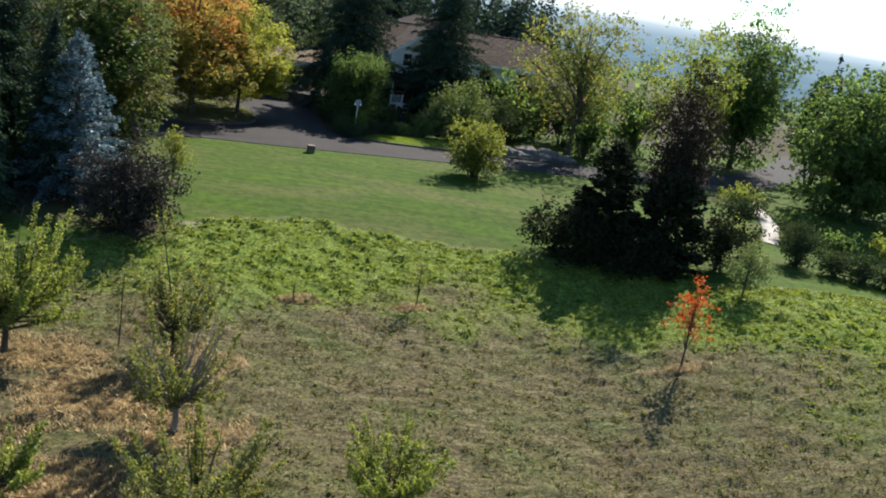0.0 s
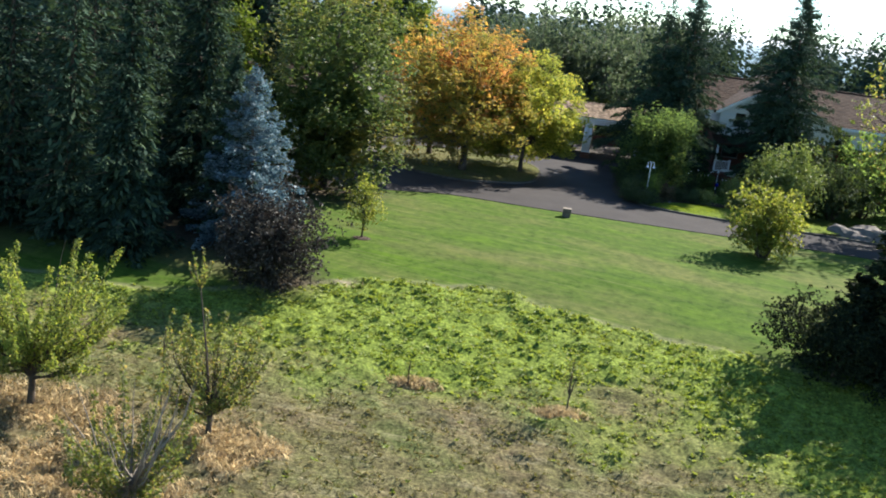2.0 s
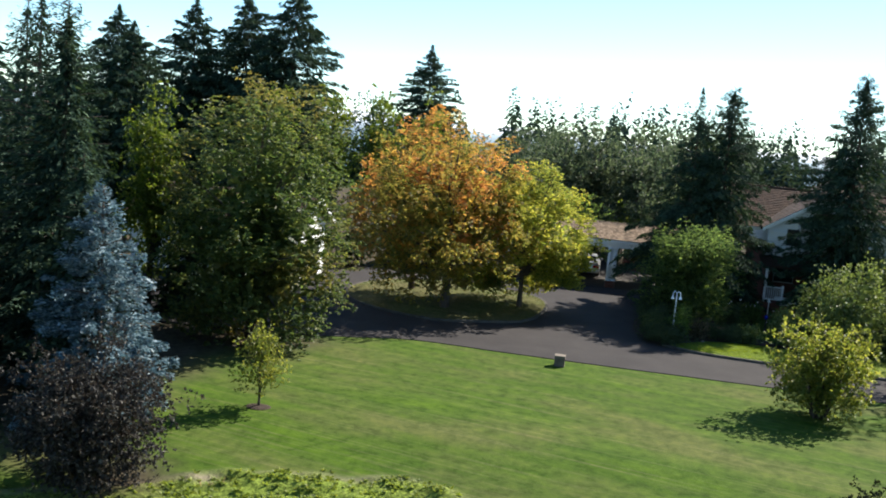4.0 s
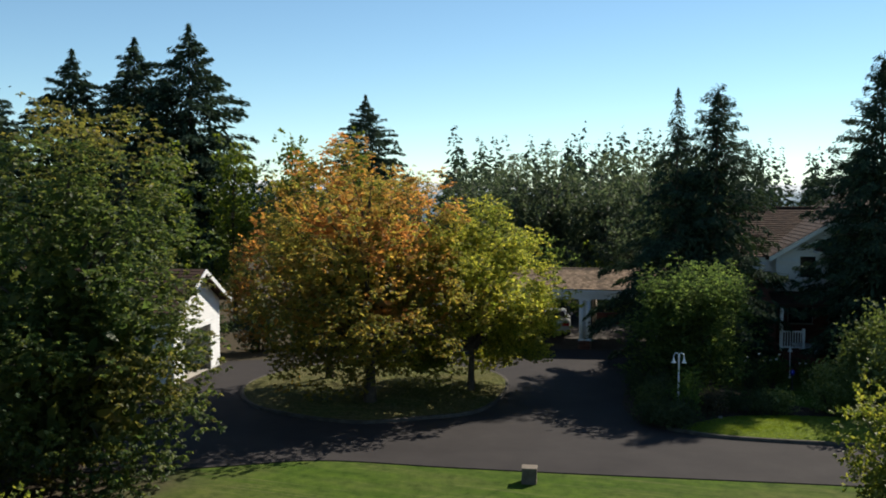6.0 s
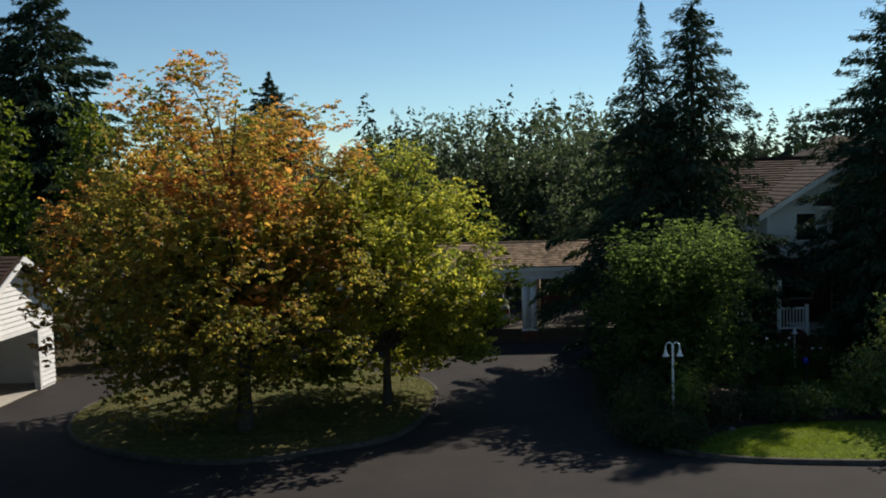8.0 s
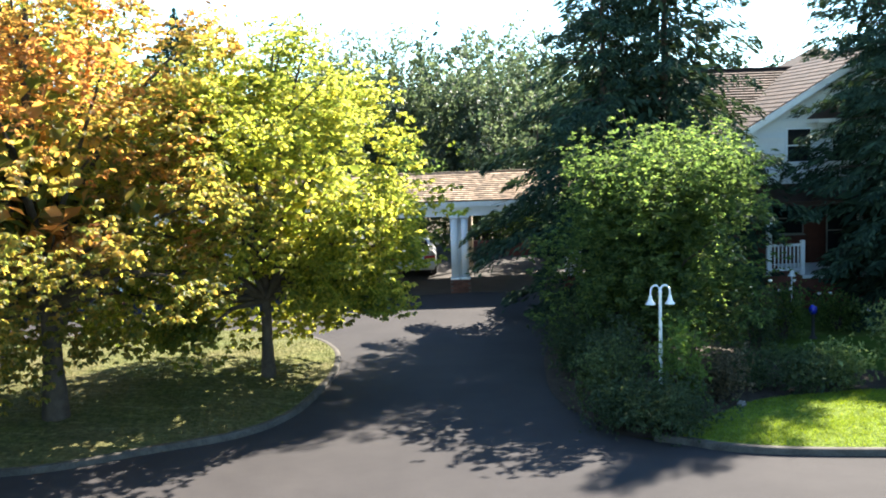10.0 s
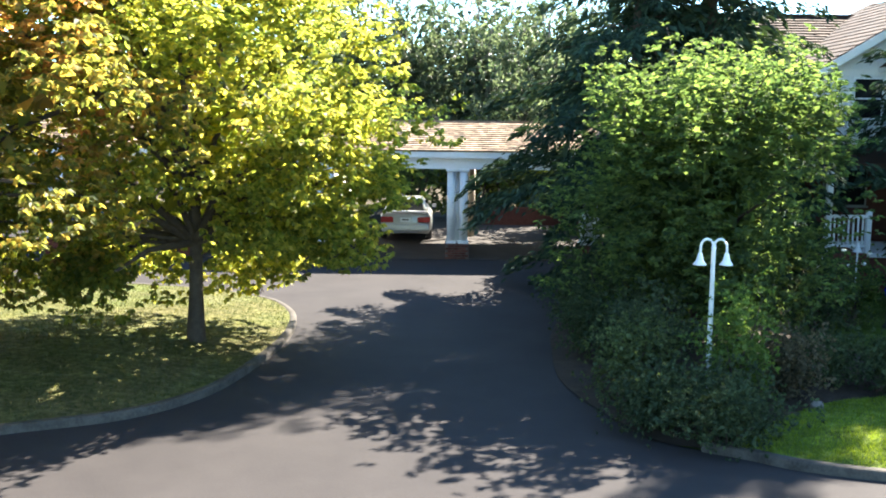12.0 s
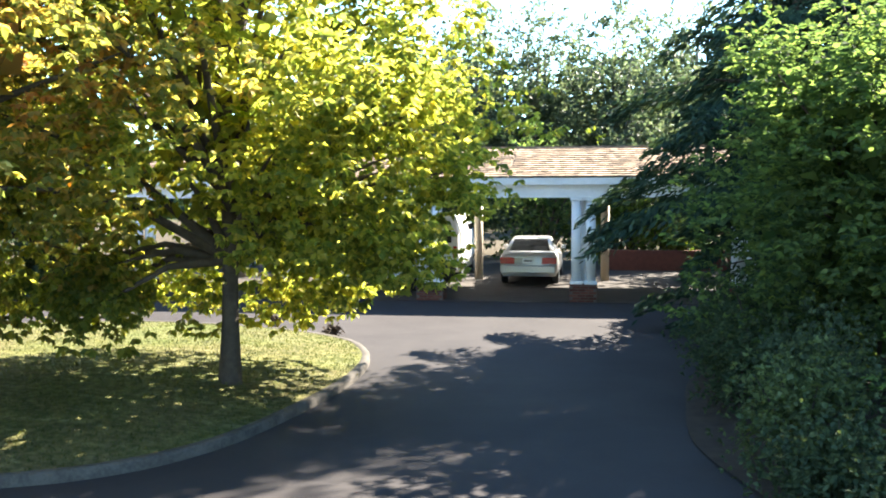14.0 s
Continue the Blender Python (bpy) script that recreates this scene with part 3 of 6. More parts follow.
def shrub(name, x, y, z, radii, h, leaf, label, seed=1, clumps=90, per=45, sigma=0.2, size=0.09, uneven=0.3, category="shrub", group="", shell=0.5, stems=9, droop=0.1, bark=None, flowers=0, core=None):
    """A shrub: stems from the ground, leaf clumps down to it."""
    rng = np.random.default_rng(seed)
    cl = crown_shape(rng, (0, 0, h * 0.47), (radii[0], radii[1], h * 0.5), clumps, shell, uneven, floor=0.05)
    t = thing(name, x, y, z, label, category, group)
    paths = []
    for k in rng.choice(len(cl), size=min(stems, len(cl)), replace=False):
        q = Vector(cl[k])
        a = Vector((q.x * 0.15, q.y * 0.15, -0.05))
        mid = a.lerp(q, 0.5) + Vector((0, 0, 0.12 * h))
        paths.append([(*a, 0.012 + 0.012 * h), (*mid, 0.008 + 0.006 * h), (*q, 0.004)])
    part("branchwork", tube_mesh("branchwork", paths, 5), bark or M_BARK, t, smooth=True)
    part("foliage", leafy("foliage", rng, cl, (0, 0, h * 0.3), per, sigma, size, droop, 0.75, core=core or (len(cl), size * 2.6)), leaf, t)
    if flowers:
        out = cl[np.argsort(-np.linalg.norm(cl - np.array([0, 0, h * 0.3]), axis=1))[:flowers]]
        for q in out:
            b = part("bloom", lathe([(0.008, -0.035), (0.035, -0.02), (0.05, 0.012), (0.04, 0.028), (0.032, 0.012), (0.02, 0.024), (0.006, 0.02)], 9), M_PETAL, t, "white rose bloom", True)
            b.location = tuple(q)
    return t


# ---------------------------------------------------------------- terrain
PROFILE = ((-400, -40), (-120, -9.5), (-90, -6.4), (-75, -4.7), (-56, -2.88), (-51.3, -2.42), (-46.8, -1.9), (-40.5, -0.77), (-38, -0.5), (-35, -0.2), (-30, -0.1), (-25, -0.02),
           (-24, 0), (120, 0), (180, -3), (400, -32), (2600, -330), (5000, -420))


def gz(x, y):
    """Height of the ground in plan."""
    x, y = np.asarray(x, dtype=float), np.asarray(y, dtype=float)
    b = np.interp(y, [q[0] for q in PROFILE], [q[1] for q in PROFILE])
    w = np.clip((-38 - y) / 12, 0, 1) * np.clip((y + 400) / 250, 0, 1)
    b = b + 0.17 * (np.clip(x, 2, 16) - 2) * w
    far = np.clip((np.abs(x - 5) - 90) / 300, 0, 8)
    return b - far * 30


def ground_z(x, y):
    return float(gz(x, y))


def value_noise(x, y, scale, seed):
    """Smooth random field over the plan, 0 to 1."""
    rng = np.random.default_rng(seed)
    g = rng.random((256, 256))
    u, v = x / scale, y / scale
    i, j = np.floor(u).astype(int), np.floor(v).astype(int)
    a, b = u - i, v - j
    a, b = a * a * (3 - 2 * a), b * b * (3 - 2 * b)
    q = lambda m, n: g[m % 256, n % 256]
    return (q(i, j) * (1 - a) + q(i + 1, j) * a) * (1 - b) + (q(i, j + 1) * (1 - a) + q(i + 1, j + 1) * a) * b


def lawn_edge(x):
    return np.interp(x, [-40, -17, -12.5, -10.8, -5, -2.8, 1.4, 4.5, 9, 14, 30], [-43, -43, -41, -39.8, -38.2, -39.2, -40.5, -41.1, -43, -46, -50])


def masks(x, y):
    """Where the ground is mown lawn, lush weeds, dry straw, and bare earth that also paints shade."""
    n = value_noise(x, y, 1.1, 3) - 0.5
    n2 = value_noise(x, y, 4.5, 4) - 0.5
    e = y - lawn_edge(x) + n * 0.35
    lawn = np.clip(e / 0.5 + 0.5, 0, 1)
    lush = np.clip((y + 48.5 + n2 * 5 + n * 2.5 + np.clip(x - 2, 0, 12) * 0.75 + np.clip(-x - 10, 0, 10) * -0.1) / 3.5, 0, 1)
    right = np.clip((x - 9 + n2 * 5) / 6, 0, 1) * np.clip((y + 66) / 8, 0, 1) * 0.55
    lush = np.maximum(lush, right)
    dry = np.zeros_like(x)
    for cx, cy, rx, ry in DRY:
        dry = np.maximum(dry, np.clip(1.35 - 1.4 * np.hypot((x - cx) / rx, (y - cy) / ry) + n * 1.1, 0, 1))
    edge = np.clip(1 - np.abs(e - 0.05) / 0.36, 0, 1) * 0.95
    dry = np.maximum(dry * (1 - lawn), edge * (n + 0.75))
    soil_shade = np.clip((-13 - x + n2 * 4) / 3, 0, 1) * np.clip((y + 42) / 4, 0, 1) * np.clip((-18 - y) / 4, 0, 1)
    # dark earth behind drive and garage stands in for the shade there
    soil_shade = np.maximum(soil_shade, np.maximum(np.clip((y + 6 + n2 * 2) / 2, 0, 1), np.clip((-14.5 - x + n2) / 1.5, 0, 1) * np.clip((y + 17) / 3, 0, 1)) * np.clip((90 - np.abs(x)) / 20, 0, 1) * np.clip((70 - y) / 10, 0, 1))
    for cx, cy, r in ((-14.5, -26, 3.0), (-12.8, -41, 1.6), (5, -12, 2.5)):
        soil_shade = np.maximum(soil_shade, np.clip(1.3 - np.hypot(x - cx, y - cy) / r + n * 0.5, 0, 1))
    return lawn, lush, np.clip(dry, 0, 1), np.clip(soil_shade, 0, 1)


DRY = ((-12.4, -56.2, 2.3, 1.6), (-11.6, -51.9, 2.4, 1.5), (-16.6, -51.2, 3.2, 1.5), (-19.5, -56, 3.5, 2.2), (-15.5, -59, 3.6, 2.0), (-1.9, -46.9, 1.1, 0.35), (7.2, -53.4, 1.5, 0.45), (-6.8, -46.5, 0.9, 0.4), (-10.6, -39.8, 1.4, 0.6), (-14.5, -54.5, 3.5, 2.0))


def tufts(x, y, lawn, lush):
    """Height of the tufts that the mower left in rows over the rough field."""
    a = value_noise(x * 0.62 + 0.1 * y, y, 0.26, 7)
    b = value_noise(x * 0.7, y + 0.12 * x, 0.55, 8)
    c = value_noise(x, y, 1.5, 9)
    ridge = np.clip(0.62 * a + 0.5 * b - 0.30, 0, 1) ** 1.25
    return (ridge * (0.27 + 0.10 * lush) + (c - 0.5) * 0.12 - 0.06) * (1 - lawn)


def build_ground():
    def axis(parts):
        out = []
        for a, b, n in parts:
            out.extend(np.linspace(a, b, n, endpoint=False))
        return np.array(out)
    xs = np.append(axis(((-4500, -600, 8), (-600, -100, 12), (-100, -26, 30), (-26, 26, 300), (26, 100, 36), (100, 600, 12), (600, 4500, 8))), 4500.0)
    ys = np.append(axis(((-400, -100, 10), (-100, -66, 30), (-66, -37, 200), (-37, -20, 36), (-20, 60, 50), (60, 400, 24), (400, 5000, 14))), 5000.0)
    X, Y = np.meshgrid(xs, ys)
    x, y = X.ravel(), Y.ravel()
    lawn, lush, dry, soil_shade = masks(x, y)
    z = gz(x, y)
    near = (np.abs(x) < 27) & (y > -67) & (y < -36)
    z = z + np.where(near, tufts(x, y, lawn, lush), 0)
    nx, ny = len(xs), len(ys)
    i, j = np.meshgrid(np.arange(nx - 1), np.arange(ny - 1))
    a = (j * nx + i).ravel()
    me = from_arrays("ground", np.stack([x, y, z], axis=1), np.stack([a, a + 1, a + nx + 1, a + nx], axis=1))
    for name, values in (("lawn", lawn), ("lush", lush), ("dry", dry), ("soil_shade", soil_shade)):
        me.attributes.new(name, "FLOAT", "POINT").data.foreach_set("value", values.astype(np.float32))
    me.materials.append(M_GROUND)
    me.polygons.foreach_set("use_smooth", np.ones(len(me.polygons), dtype=bool))
    tagged(new("ground", me), "grassy hillside with a mown lawn and rough field", "ground", kind="structure")


build_ground()

# far hills: glowing backdrop, haze painted in as colour that pales upwards
m, nt, p = material("painted_haze_glow")
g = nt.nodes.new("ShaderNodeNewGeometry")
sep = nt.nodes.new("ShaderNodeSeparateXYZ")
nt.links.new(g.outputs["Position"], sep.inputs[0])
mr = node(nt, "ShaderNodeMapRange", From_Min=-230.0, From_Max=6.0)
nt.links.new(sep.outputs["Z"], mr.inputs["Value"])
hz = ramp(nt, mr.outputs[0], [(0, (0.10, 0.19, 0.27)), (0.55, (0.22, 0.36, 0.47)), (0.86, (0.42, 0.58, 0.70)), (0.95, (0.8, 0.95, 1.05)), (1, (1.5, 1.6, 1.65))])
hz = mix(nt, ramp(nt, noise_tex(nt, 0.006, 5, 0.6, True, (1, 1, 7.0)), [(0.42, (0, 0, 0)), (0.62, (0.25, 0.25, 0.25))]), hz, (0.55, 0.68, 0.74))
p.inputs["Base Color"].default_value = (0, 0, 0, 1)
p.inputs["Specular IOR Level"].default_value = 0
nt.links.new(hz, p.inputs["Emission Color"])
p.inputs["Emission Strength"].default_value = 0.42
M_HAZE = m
hv, hf = [], []
for i in range(121):
    a = radians(-120 + 2 * i)
    top = 18 + 22 * noise.noise(Vector((i * 0.09, 3, 0))) + 10 * noise.noise(Vector((i * 0.31, 9, 0)))
    hv += [(math.sin(a) * 2500, -40 + math.cos(a) * 2500, -340), (math.sin(a) * 2500, -40 + math.cos(a) * 2500, top)]
    if i:
        hf.append((2 * i - 2, 2 * i, 2 * i + 1, 2 * i - 1))
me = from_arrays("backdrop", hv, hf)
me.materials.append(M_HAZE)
tagged(new("backdrop", me), "glowing backdrop of far hills with pale blue haze painted in", "hills", kind="structure")


# ---------------------------------------------------------------- drive, kerbs, island
def smooth_line(pts, per=6, closed=False):
    """A smooth curve through points in plan."""
    n = len(pts)
    out = []
    for i in range(n if closed else n - 1):
        q = [Vector((*(pts[k % n] if closed else pts[min(max(k, 0), n - 1)]), 0)) for k in (i - 1, i, i + 1, i + 2)]
        for s in range(per):
            t = s / per
            out.append(0.5 * ((2 * q[1]) + (q[2] - q[0]) * t + (2 * q[0] - 5 * q[1] + 4 * q[2] - q[3]) * t * t + (3 * q[1] - q[0] - 3 * q[2] + q[3]) * t ** 3))
    if not closed:
        out.append(Vector((*pts[-1], 0)))
    return [(v.x, v.y) for v in out]


EDGE_SOUTH = smooth_line([(-40, -27), (-20, -25.5), (-14, -24.8), (-11.2, -23.9), (-8.2, -22.75), (-4.2, -22.95), (0, -23.1), (7, -23.2), (13, -23.5), (20, -23.9), (27, -24.2), (34, -22), (44, -15), (60, -5), (75, -2)])
EDGE_BED = smooth_line([(75, 3), (54, -1), (44, -9.5), (36, -16), (28, -19.2), (20, -19.5), (14, -19.1), (7.7, -18.6), (5, -18.3), (3.85, -17.95), (3.3, -17.55), (2.4, -17.0), (1.85, -15.65), (1.5, -14), (1.6, -12), (1.75, -10.6), (2.4, -7.5), (3.0, -4.7), (3.3, -1)])
asphalt = EDGE_SOUTH + EDGE_BED + [(3.4, 14), (-15.5, 14), (-15.5, -5.5), (-17.2, -6.3), (-17.2, -13), (-25, -14), (-40, -16)]
bm = bmesh.new()
top = [bm.verts.new((x, y, 0.03)) for x, y in asphalt]
rim = [bm.edges.new((top[i], top[(i + 1) % len(top)])) for i in range(len(top))]
bmesh.ops.triangle_fill(bm, use_beauty=True, edges=rim, normal=(0, 0, 1))
low = [bm.verts.new((x, y, -0.35)) for x, y in asphalt]
for i in range(len(top)):
    bm.faces.new((top[i], low[i], low[(i + 1) % len(top)], top[(i + 1) % len(top)]))
me = bpy.data.meshes.new("road")
bmesh.ops.recalc_face_normals(bm, faces=bm.faces[:])
bm.to_mesh(me)
bm.free()
me.materials.append(M_ASPHALT)
tagged(new("road", me), "dark grey asphalt drive with worn patches", "road", kind="structure")


def kerb(name, line, closed, label, h=0.115, w=0.15, z=0.03):
    """A rounded concrete kerb along a line, a little uneven."""
    prof = [(-w / 2, -0.2), (-w / 2, h * 0.8), (-w * 0.32, h), (w * 0.32, h), (w / 2, h * 0.8), (w / 2, -0.2)]
    n, k = len(line), len(prof)
    v, f = [], []
    for i, (x, y) in enumerate(line):
        a = Vector(line[(i - 1) % n] if closed or i else line[0])
        b = Vector(line[(i + 1) % n] if closed or i < n - 1 else line[-1])
        d = (b - a).normalized()
        wob = 0.012 * noise.noise(Vector((x * 0.35, y * 0.35, 2)))
        for s, hh in prof:
            v.append((x - d.y * (s + wob), y + d.x * (s + wob), z + hh + (wob if hh > 0 else 0)))
    for i in range(n if closed else n - 1):
        for q in range(k - 1):
            a, b = i * k + q, ((i + 1) % n) * k + q
            f.append((a, b, b + 1, a + 1))
    me = from_arrays(name, v, f)
    me.polygons.foreach_set("use_smooth", np.ones(len(me.polygons), dtype=bool))
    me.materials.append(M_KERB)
    return tagged(new(name, me), label, "kerb", kind="structure")


ISLAND = smooth_line([(-14.2, -12.5), (-13.0, -15.4), (-11.0, -17.0), (-8.2, -17.9), (-5.9, -16.9), (-4.6, -16.2), (-3.85, -15.0), (-3.45, -13.0), (-3.3, -10.8), (-3.6, -8.9), (-4.5, -7.4), (-6.6, -6.2), (-9.7, -5.8), (-12.4, -7.0), (-13.9, -9.5)], 6, True)
kerb("kerb_1", ISLAND, True, "worn concrete kerb round the grass island")
kerb("kerb_2", smooth_line([(2.8, -17.3), (3.3, -17.6), (3.85, -17.98), (5, -18.33), (7.7, -18.65), (14, -19.15), (20, -19.55)], 8), False, "worn concrete kerb along the front lawn")


def mound(name, outline, rise, base, label, lawn=1.0, soil_shade=0.0, rings=9, cat="lawn", lush=0.0):
    """A gently domed bed of ground inside an outline."""
    cx, cy = sum(q[0] for q in outline) / len(outline), sum(q[1] for q in outline) / len(outline)
    v, f, n = [], [], len(outline)
    for r in range(rings):
        u = 1 - r / rings
        for x, y in outline:
            px_, py_ = cx + (x - cx) * u, cy + (y - cy) * u
            v.append((px_, py_, base + rise * (1 - u * u) + 0.03 * noise.noise(Vector((px_, py_, 5))) * (1 if r else 0)))
    v.append((cx, cy, base + rise))
    for r in range(rings - 1):
        for i in range(n):
            j = (i + 1) % n
            f.append((r * n + i, r * n + j, (r + 1) * n + j, (r + 1) * n + i))
    last = (rings - 1) * n
    for i in range(n):
        f.append((last + i, last + (i + 1) % n, len(v) - 1, len(v) - 1))
    me = bpy.data.meshes.new(name)
    me.from_pydata(v, [], [q if q[2] != q[3] else q[:3] for q in f])
    for key, val in (("lawn", lawn), ("lush", lush), ("dry", 0.0), ("soil_shade", soil_shade)):
        me.attributes.new(key, "FLOAT", "POINT").data.foreach_set("value", np.full(len(v), val, dtype=np.float32))
    me.materials.append(M_GROUND if soil_shade < 1 else M_SOIL)
    me.polygons.foreach_set("use_smooth", np.ones(len(me.polygons), dtype=bool))
    return tagged(new(name, me), label, cat, kind="structure")


mound("ground_island", ISLAND, 0.26, 0.13, "mown grass island under maple trees", 0.3)
FRONT = smooth_line([(3.1, -17.4), (3.85, -17.9), (5, -18.25), (7.7, -18.58), (12, -18.9), (15, -17.5), (13, -15.2), (8.1, -14.9), (6.8, -15.0), (5.2, -15.35), (4.0, -16.35)], 5, True)
mound("ground_front_lawn", FRONT, 0.12, 0.13, "bright green front lawn beside the drive", 0.25, lush=1.0)
BED = smooth_line([(3.35, -17.52), (2.75, -17.3), (2.25, -16.95), (1.75, -15.65), (1.4, -14), (1.5, -12), (1.65, -10.6), (2.3, -7.5), (2.9, -4.7), (4.6, -4.8), (5.6, -7.6), (6.3, -10.4), (7.2, -12.4), (8.6, -13.2), (8.9, -14.7), (6.5, -15.1), (5.1, -15.5), (4.1, -16.6)], 5, True)
mound("ground_bed", BED, 0.14, 0.06, "dark mulched planting bed", 0.0, 1.0, cat="planting bed")


# ---------------------------------------------------------------- buildings
def wpart(name, shape, mat, parent, label="", smooth=False):
    """Like part, with the shape given in the world's own metres."""
    ob = part(name, shape, mat, parent, label, smooth)
    up, off = parent, Vector((0, 0, 0))
    while up is not None:
        off += up.location
        up = up.parent
    ob.location = -off
    return ob


def cylinder(bm, x, y, z0, z1, r, n=14):
    bmesh.ops.create_cone(bm, segments=n, radius1=r, radius2=r, depth=z1 - z0, cap_ends=True, matrix=Matrix.Translation((x, y, (z0 + z1) / 2)))
    return bm


def sash_window(parent, x0, x1, z0, z1, y, trim=0.09, bars=1, paint=M_WHITE):
    """A window in a wall that faces the drive: frame, sill, two panes, meeting rail."""
    w = wpart("window", boxes((x0 - trim, y - 0.05, z0 - trim, x0, y + 0.02, z1 + trim), (x1, y - 0.05, z0 - trim, x1 + trim, y + 0.02, z1 + trim),
                              (x0, y - 0.05, z1, x1, y + 0.02, z1 + trim), (x0, y - 0.05, z0 - trim, x1, y + 0.02, z0)), paint, parent, "painted window frame")
    zm = (z0 + z1) / 2
    wpart("pane", boxes((x0, y - 0.012, z0, x1, y + 0.01, zm - 0.02)), M_GLASS, w)
    wpart("pane", boxes((x0, y - 0.022, zm + 0.02, x1, y, z1)), M_GLASS, w)
    wpart("meeting_rail", boxes((x0, y - 0.035, zm - 0.02, x1, y + 0.01, zm + 0.02)), paint, w)
    wpart("sill", boxes((x0 - trim - 0.04, y - 0.10, z0 - trim - 0.04, x1 + trim + 0.04, y, z0 - trim)), paint, w)
    if bars:
        xm = (x0 + x1) / 2
        wpart("glazing_bar", boxes((xm - 0.012, y - 0.03, z0, xm + 0.012, y - 0.012, z1)), paint, w)
    return w


def shingle_field(x0, x1, lo, hi, course, piece, rng, lift=0.022):
    """Overlapping shingle pieces on a slope that rises from lo = (y, z) to hi = (y, z), as arrays."""
    d = Vector((0, hi[0] - lo[0], hi[1] - lo[1]))
    length = d.length
    d.normalize()
    nrm = Vector((0, -d.z, d.y)) if d.y > 0 else Vector((0, d.z, -d.y))
    v, f, k = [], [], 0
    for c in range(int(length / course)):
        a = Vector((0, lo[0], lo[1])) + d * (c * course)
        x = x0 - rng.random() * piece
        while x < x1:
            w = piece * (0.65 + 0.7 * rng.random())
            xa, xb = max(x, x0), min(x + w - 0.008, x1)
            x += w
            if xb - xa < 0.03:
                continue
            s = rng.random() * 0.02
            p0, p1 = a - d * s, a + d * (course * 1.12)
            h0, h1 = nrm * (lift + 0.012 * rng.random()), nrm * 0.004
            for q in (p0, p0 + h0, p1 + h1):
                v += [(xa, q.y, q.z), (xb, q.y, q.z)]
            f += [(k, k + 1, k + 3, k + 2), (k + 2, k + 3, k + 5, k + 4), (k + 1, k, k + 4, k + 5)]
            k += 6
    return v, f


def house():
    h = thing("house", 12.5, -3.4, 0.0, "two-storey house with pale siding, red brick below and brown shingle roof", "house")
    # ground floor of brick and the body behind
    wpart("wall", boxes((9.15, -2.6, 0, 25, 7.5, 3.66)), M_BRICK, h, "shaded red brick wall")
    wpart("wall", boxes((9.0, -3.36, 3.66, 16.2, 7.2, 5.3), (16.2, -2.0, 3.66, 25, 7.2, 5.0)), M_SIDING, h, "pale painted upper wall")
    # siding boards of the gable, each lapped over the one below
    wall = wpart("gable_wall", boxes((9.0, -3.38, 3.66, 16.2, -3.3, 5.3)), M_SIDING, h)
    z = 3.66
    while z < 7.5:
        top = z + 0.165
        a, b = (9.0, 16.2) if top <= 5.35 else (9.0 + (top - 5.35) / 0.61, 16.2 - (top - 5.35) / 0.61)
        if b - a > 0.3:
            bm = bmesh.new()
            q = [(a, -3.43, z), (b, -3.43, z), (b, -3.39, top), (a, -3.39, top)]
            f, k = [bm.verts.new(p) for p in q], [bm.verts.new((p[0], -3.36, p[2])) for p in q]
            bm.faces.new(f)
            bm.faces.new(k[::-1])
            for i in range(4):
                bm.faces.new((f[i], k[i], k[(i + 1) % 4], f[(i + 1) % 4]))
            wpart("siding_board", bm, M_SIDING, wall)
        z = top
    wpart("corner_board", boxes((8.94, -3.46, 3.62, 9.08, -3.3, 5.3)), M_WHITE, h)
    wpart("band_board", boxes((8.94, -3.47, 3.56, 16.2, -3.3, 3.68)), M_WHITE, h)
    # rake boards
    for s, x0, x1 in ((1, 8.55, 12.6), (-1, 16.65, 12.6)):
        bm = bmesh.new()
        z0, z1 = 5.08, 7.55
        q = [(x0, z0 - 0.1), (x1, z1 - 0.1), (x1, z1 + 0.12), (x0, z0 + 0.12)]
        f, k = [bm.verts.new((x, -3.86, z_)) for x, z_ in q], [bm.verts.new((x, -3.80, z_)) for x, z_ in q]
        bm.faces.new(f)
        bm.faces.new(k[::-1])
        for i in range(4):
            bm.faces.new((f[i], k[i], k[(i + 1) % 4], f[(i + 1) % 4]))
        wpart("rake_board", bm, M_WHITE, h)
        bm = bmesh.new()
        slab(bm, [(x0, -3.80, z0 + 0.14), (x1, -3.80, z1 + 0.14), (x1, 2.0, z1 + 0.14), (x0, 2.0, z0 + 0.14)], 0.10)
        roof = wpart("roof", bm, M_SHINGLE, h, "brown shingle roof over the gable")
        # raised courses along the gable's slope
        bm = bmesh.new()
        for c in range(18):
            u, v_ = c / 18, (c + 1.12) / 18
            for e in range(10):
                ya, yb = -3.82 + e * 0.58 + (c % 2) * 0.1, -3.82 + (e + 1) * 0.58 + (c % 2) * 0.1 - 0.01
                A, B = Vector((x0 + (x1 - x0) * u, 0, z0 + 0.165 + (z1 - z0) * u)), Vector((x0 + (x1 - x0) * v_, 0, z0 + 0.145 + (z1 - z0) * v_))
                slab(bm, [(A.x, ya, A.z), (B.x, ya, B.z), (B.x, yb, B.z), (A.x, yb, A.z)], 0.02)
        wpart("shingle_cover", bm, M_SHINGLE, roof)
    # long main roof
    rng = np.random.default_rng(5)
    bm = bmesh.new()
    slab(bm, [(6.6, -2.45, 5.10), (25.5, -2.45, 5.10), (25.5, 2.6, 7.42), (6.6, 2.6, 7.42)], 0.14)
    slab(bm, [(6.6, 7.7, 5.10), (25.5, 7.7, 5.10), (25.5, 2.6, 7.42), (6.6, 2.6, 7.42)], 0.14)
    roof = wpart("roof", bm, M_SHINGLE, h, "weathered brown shingle roof")
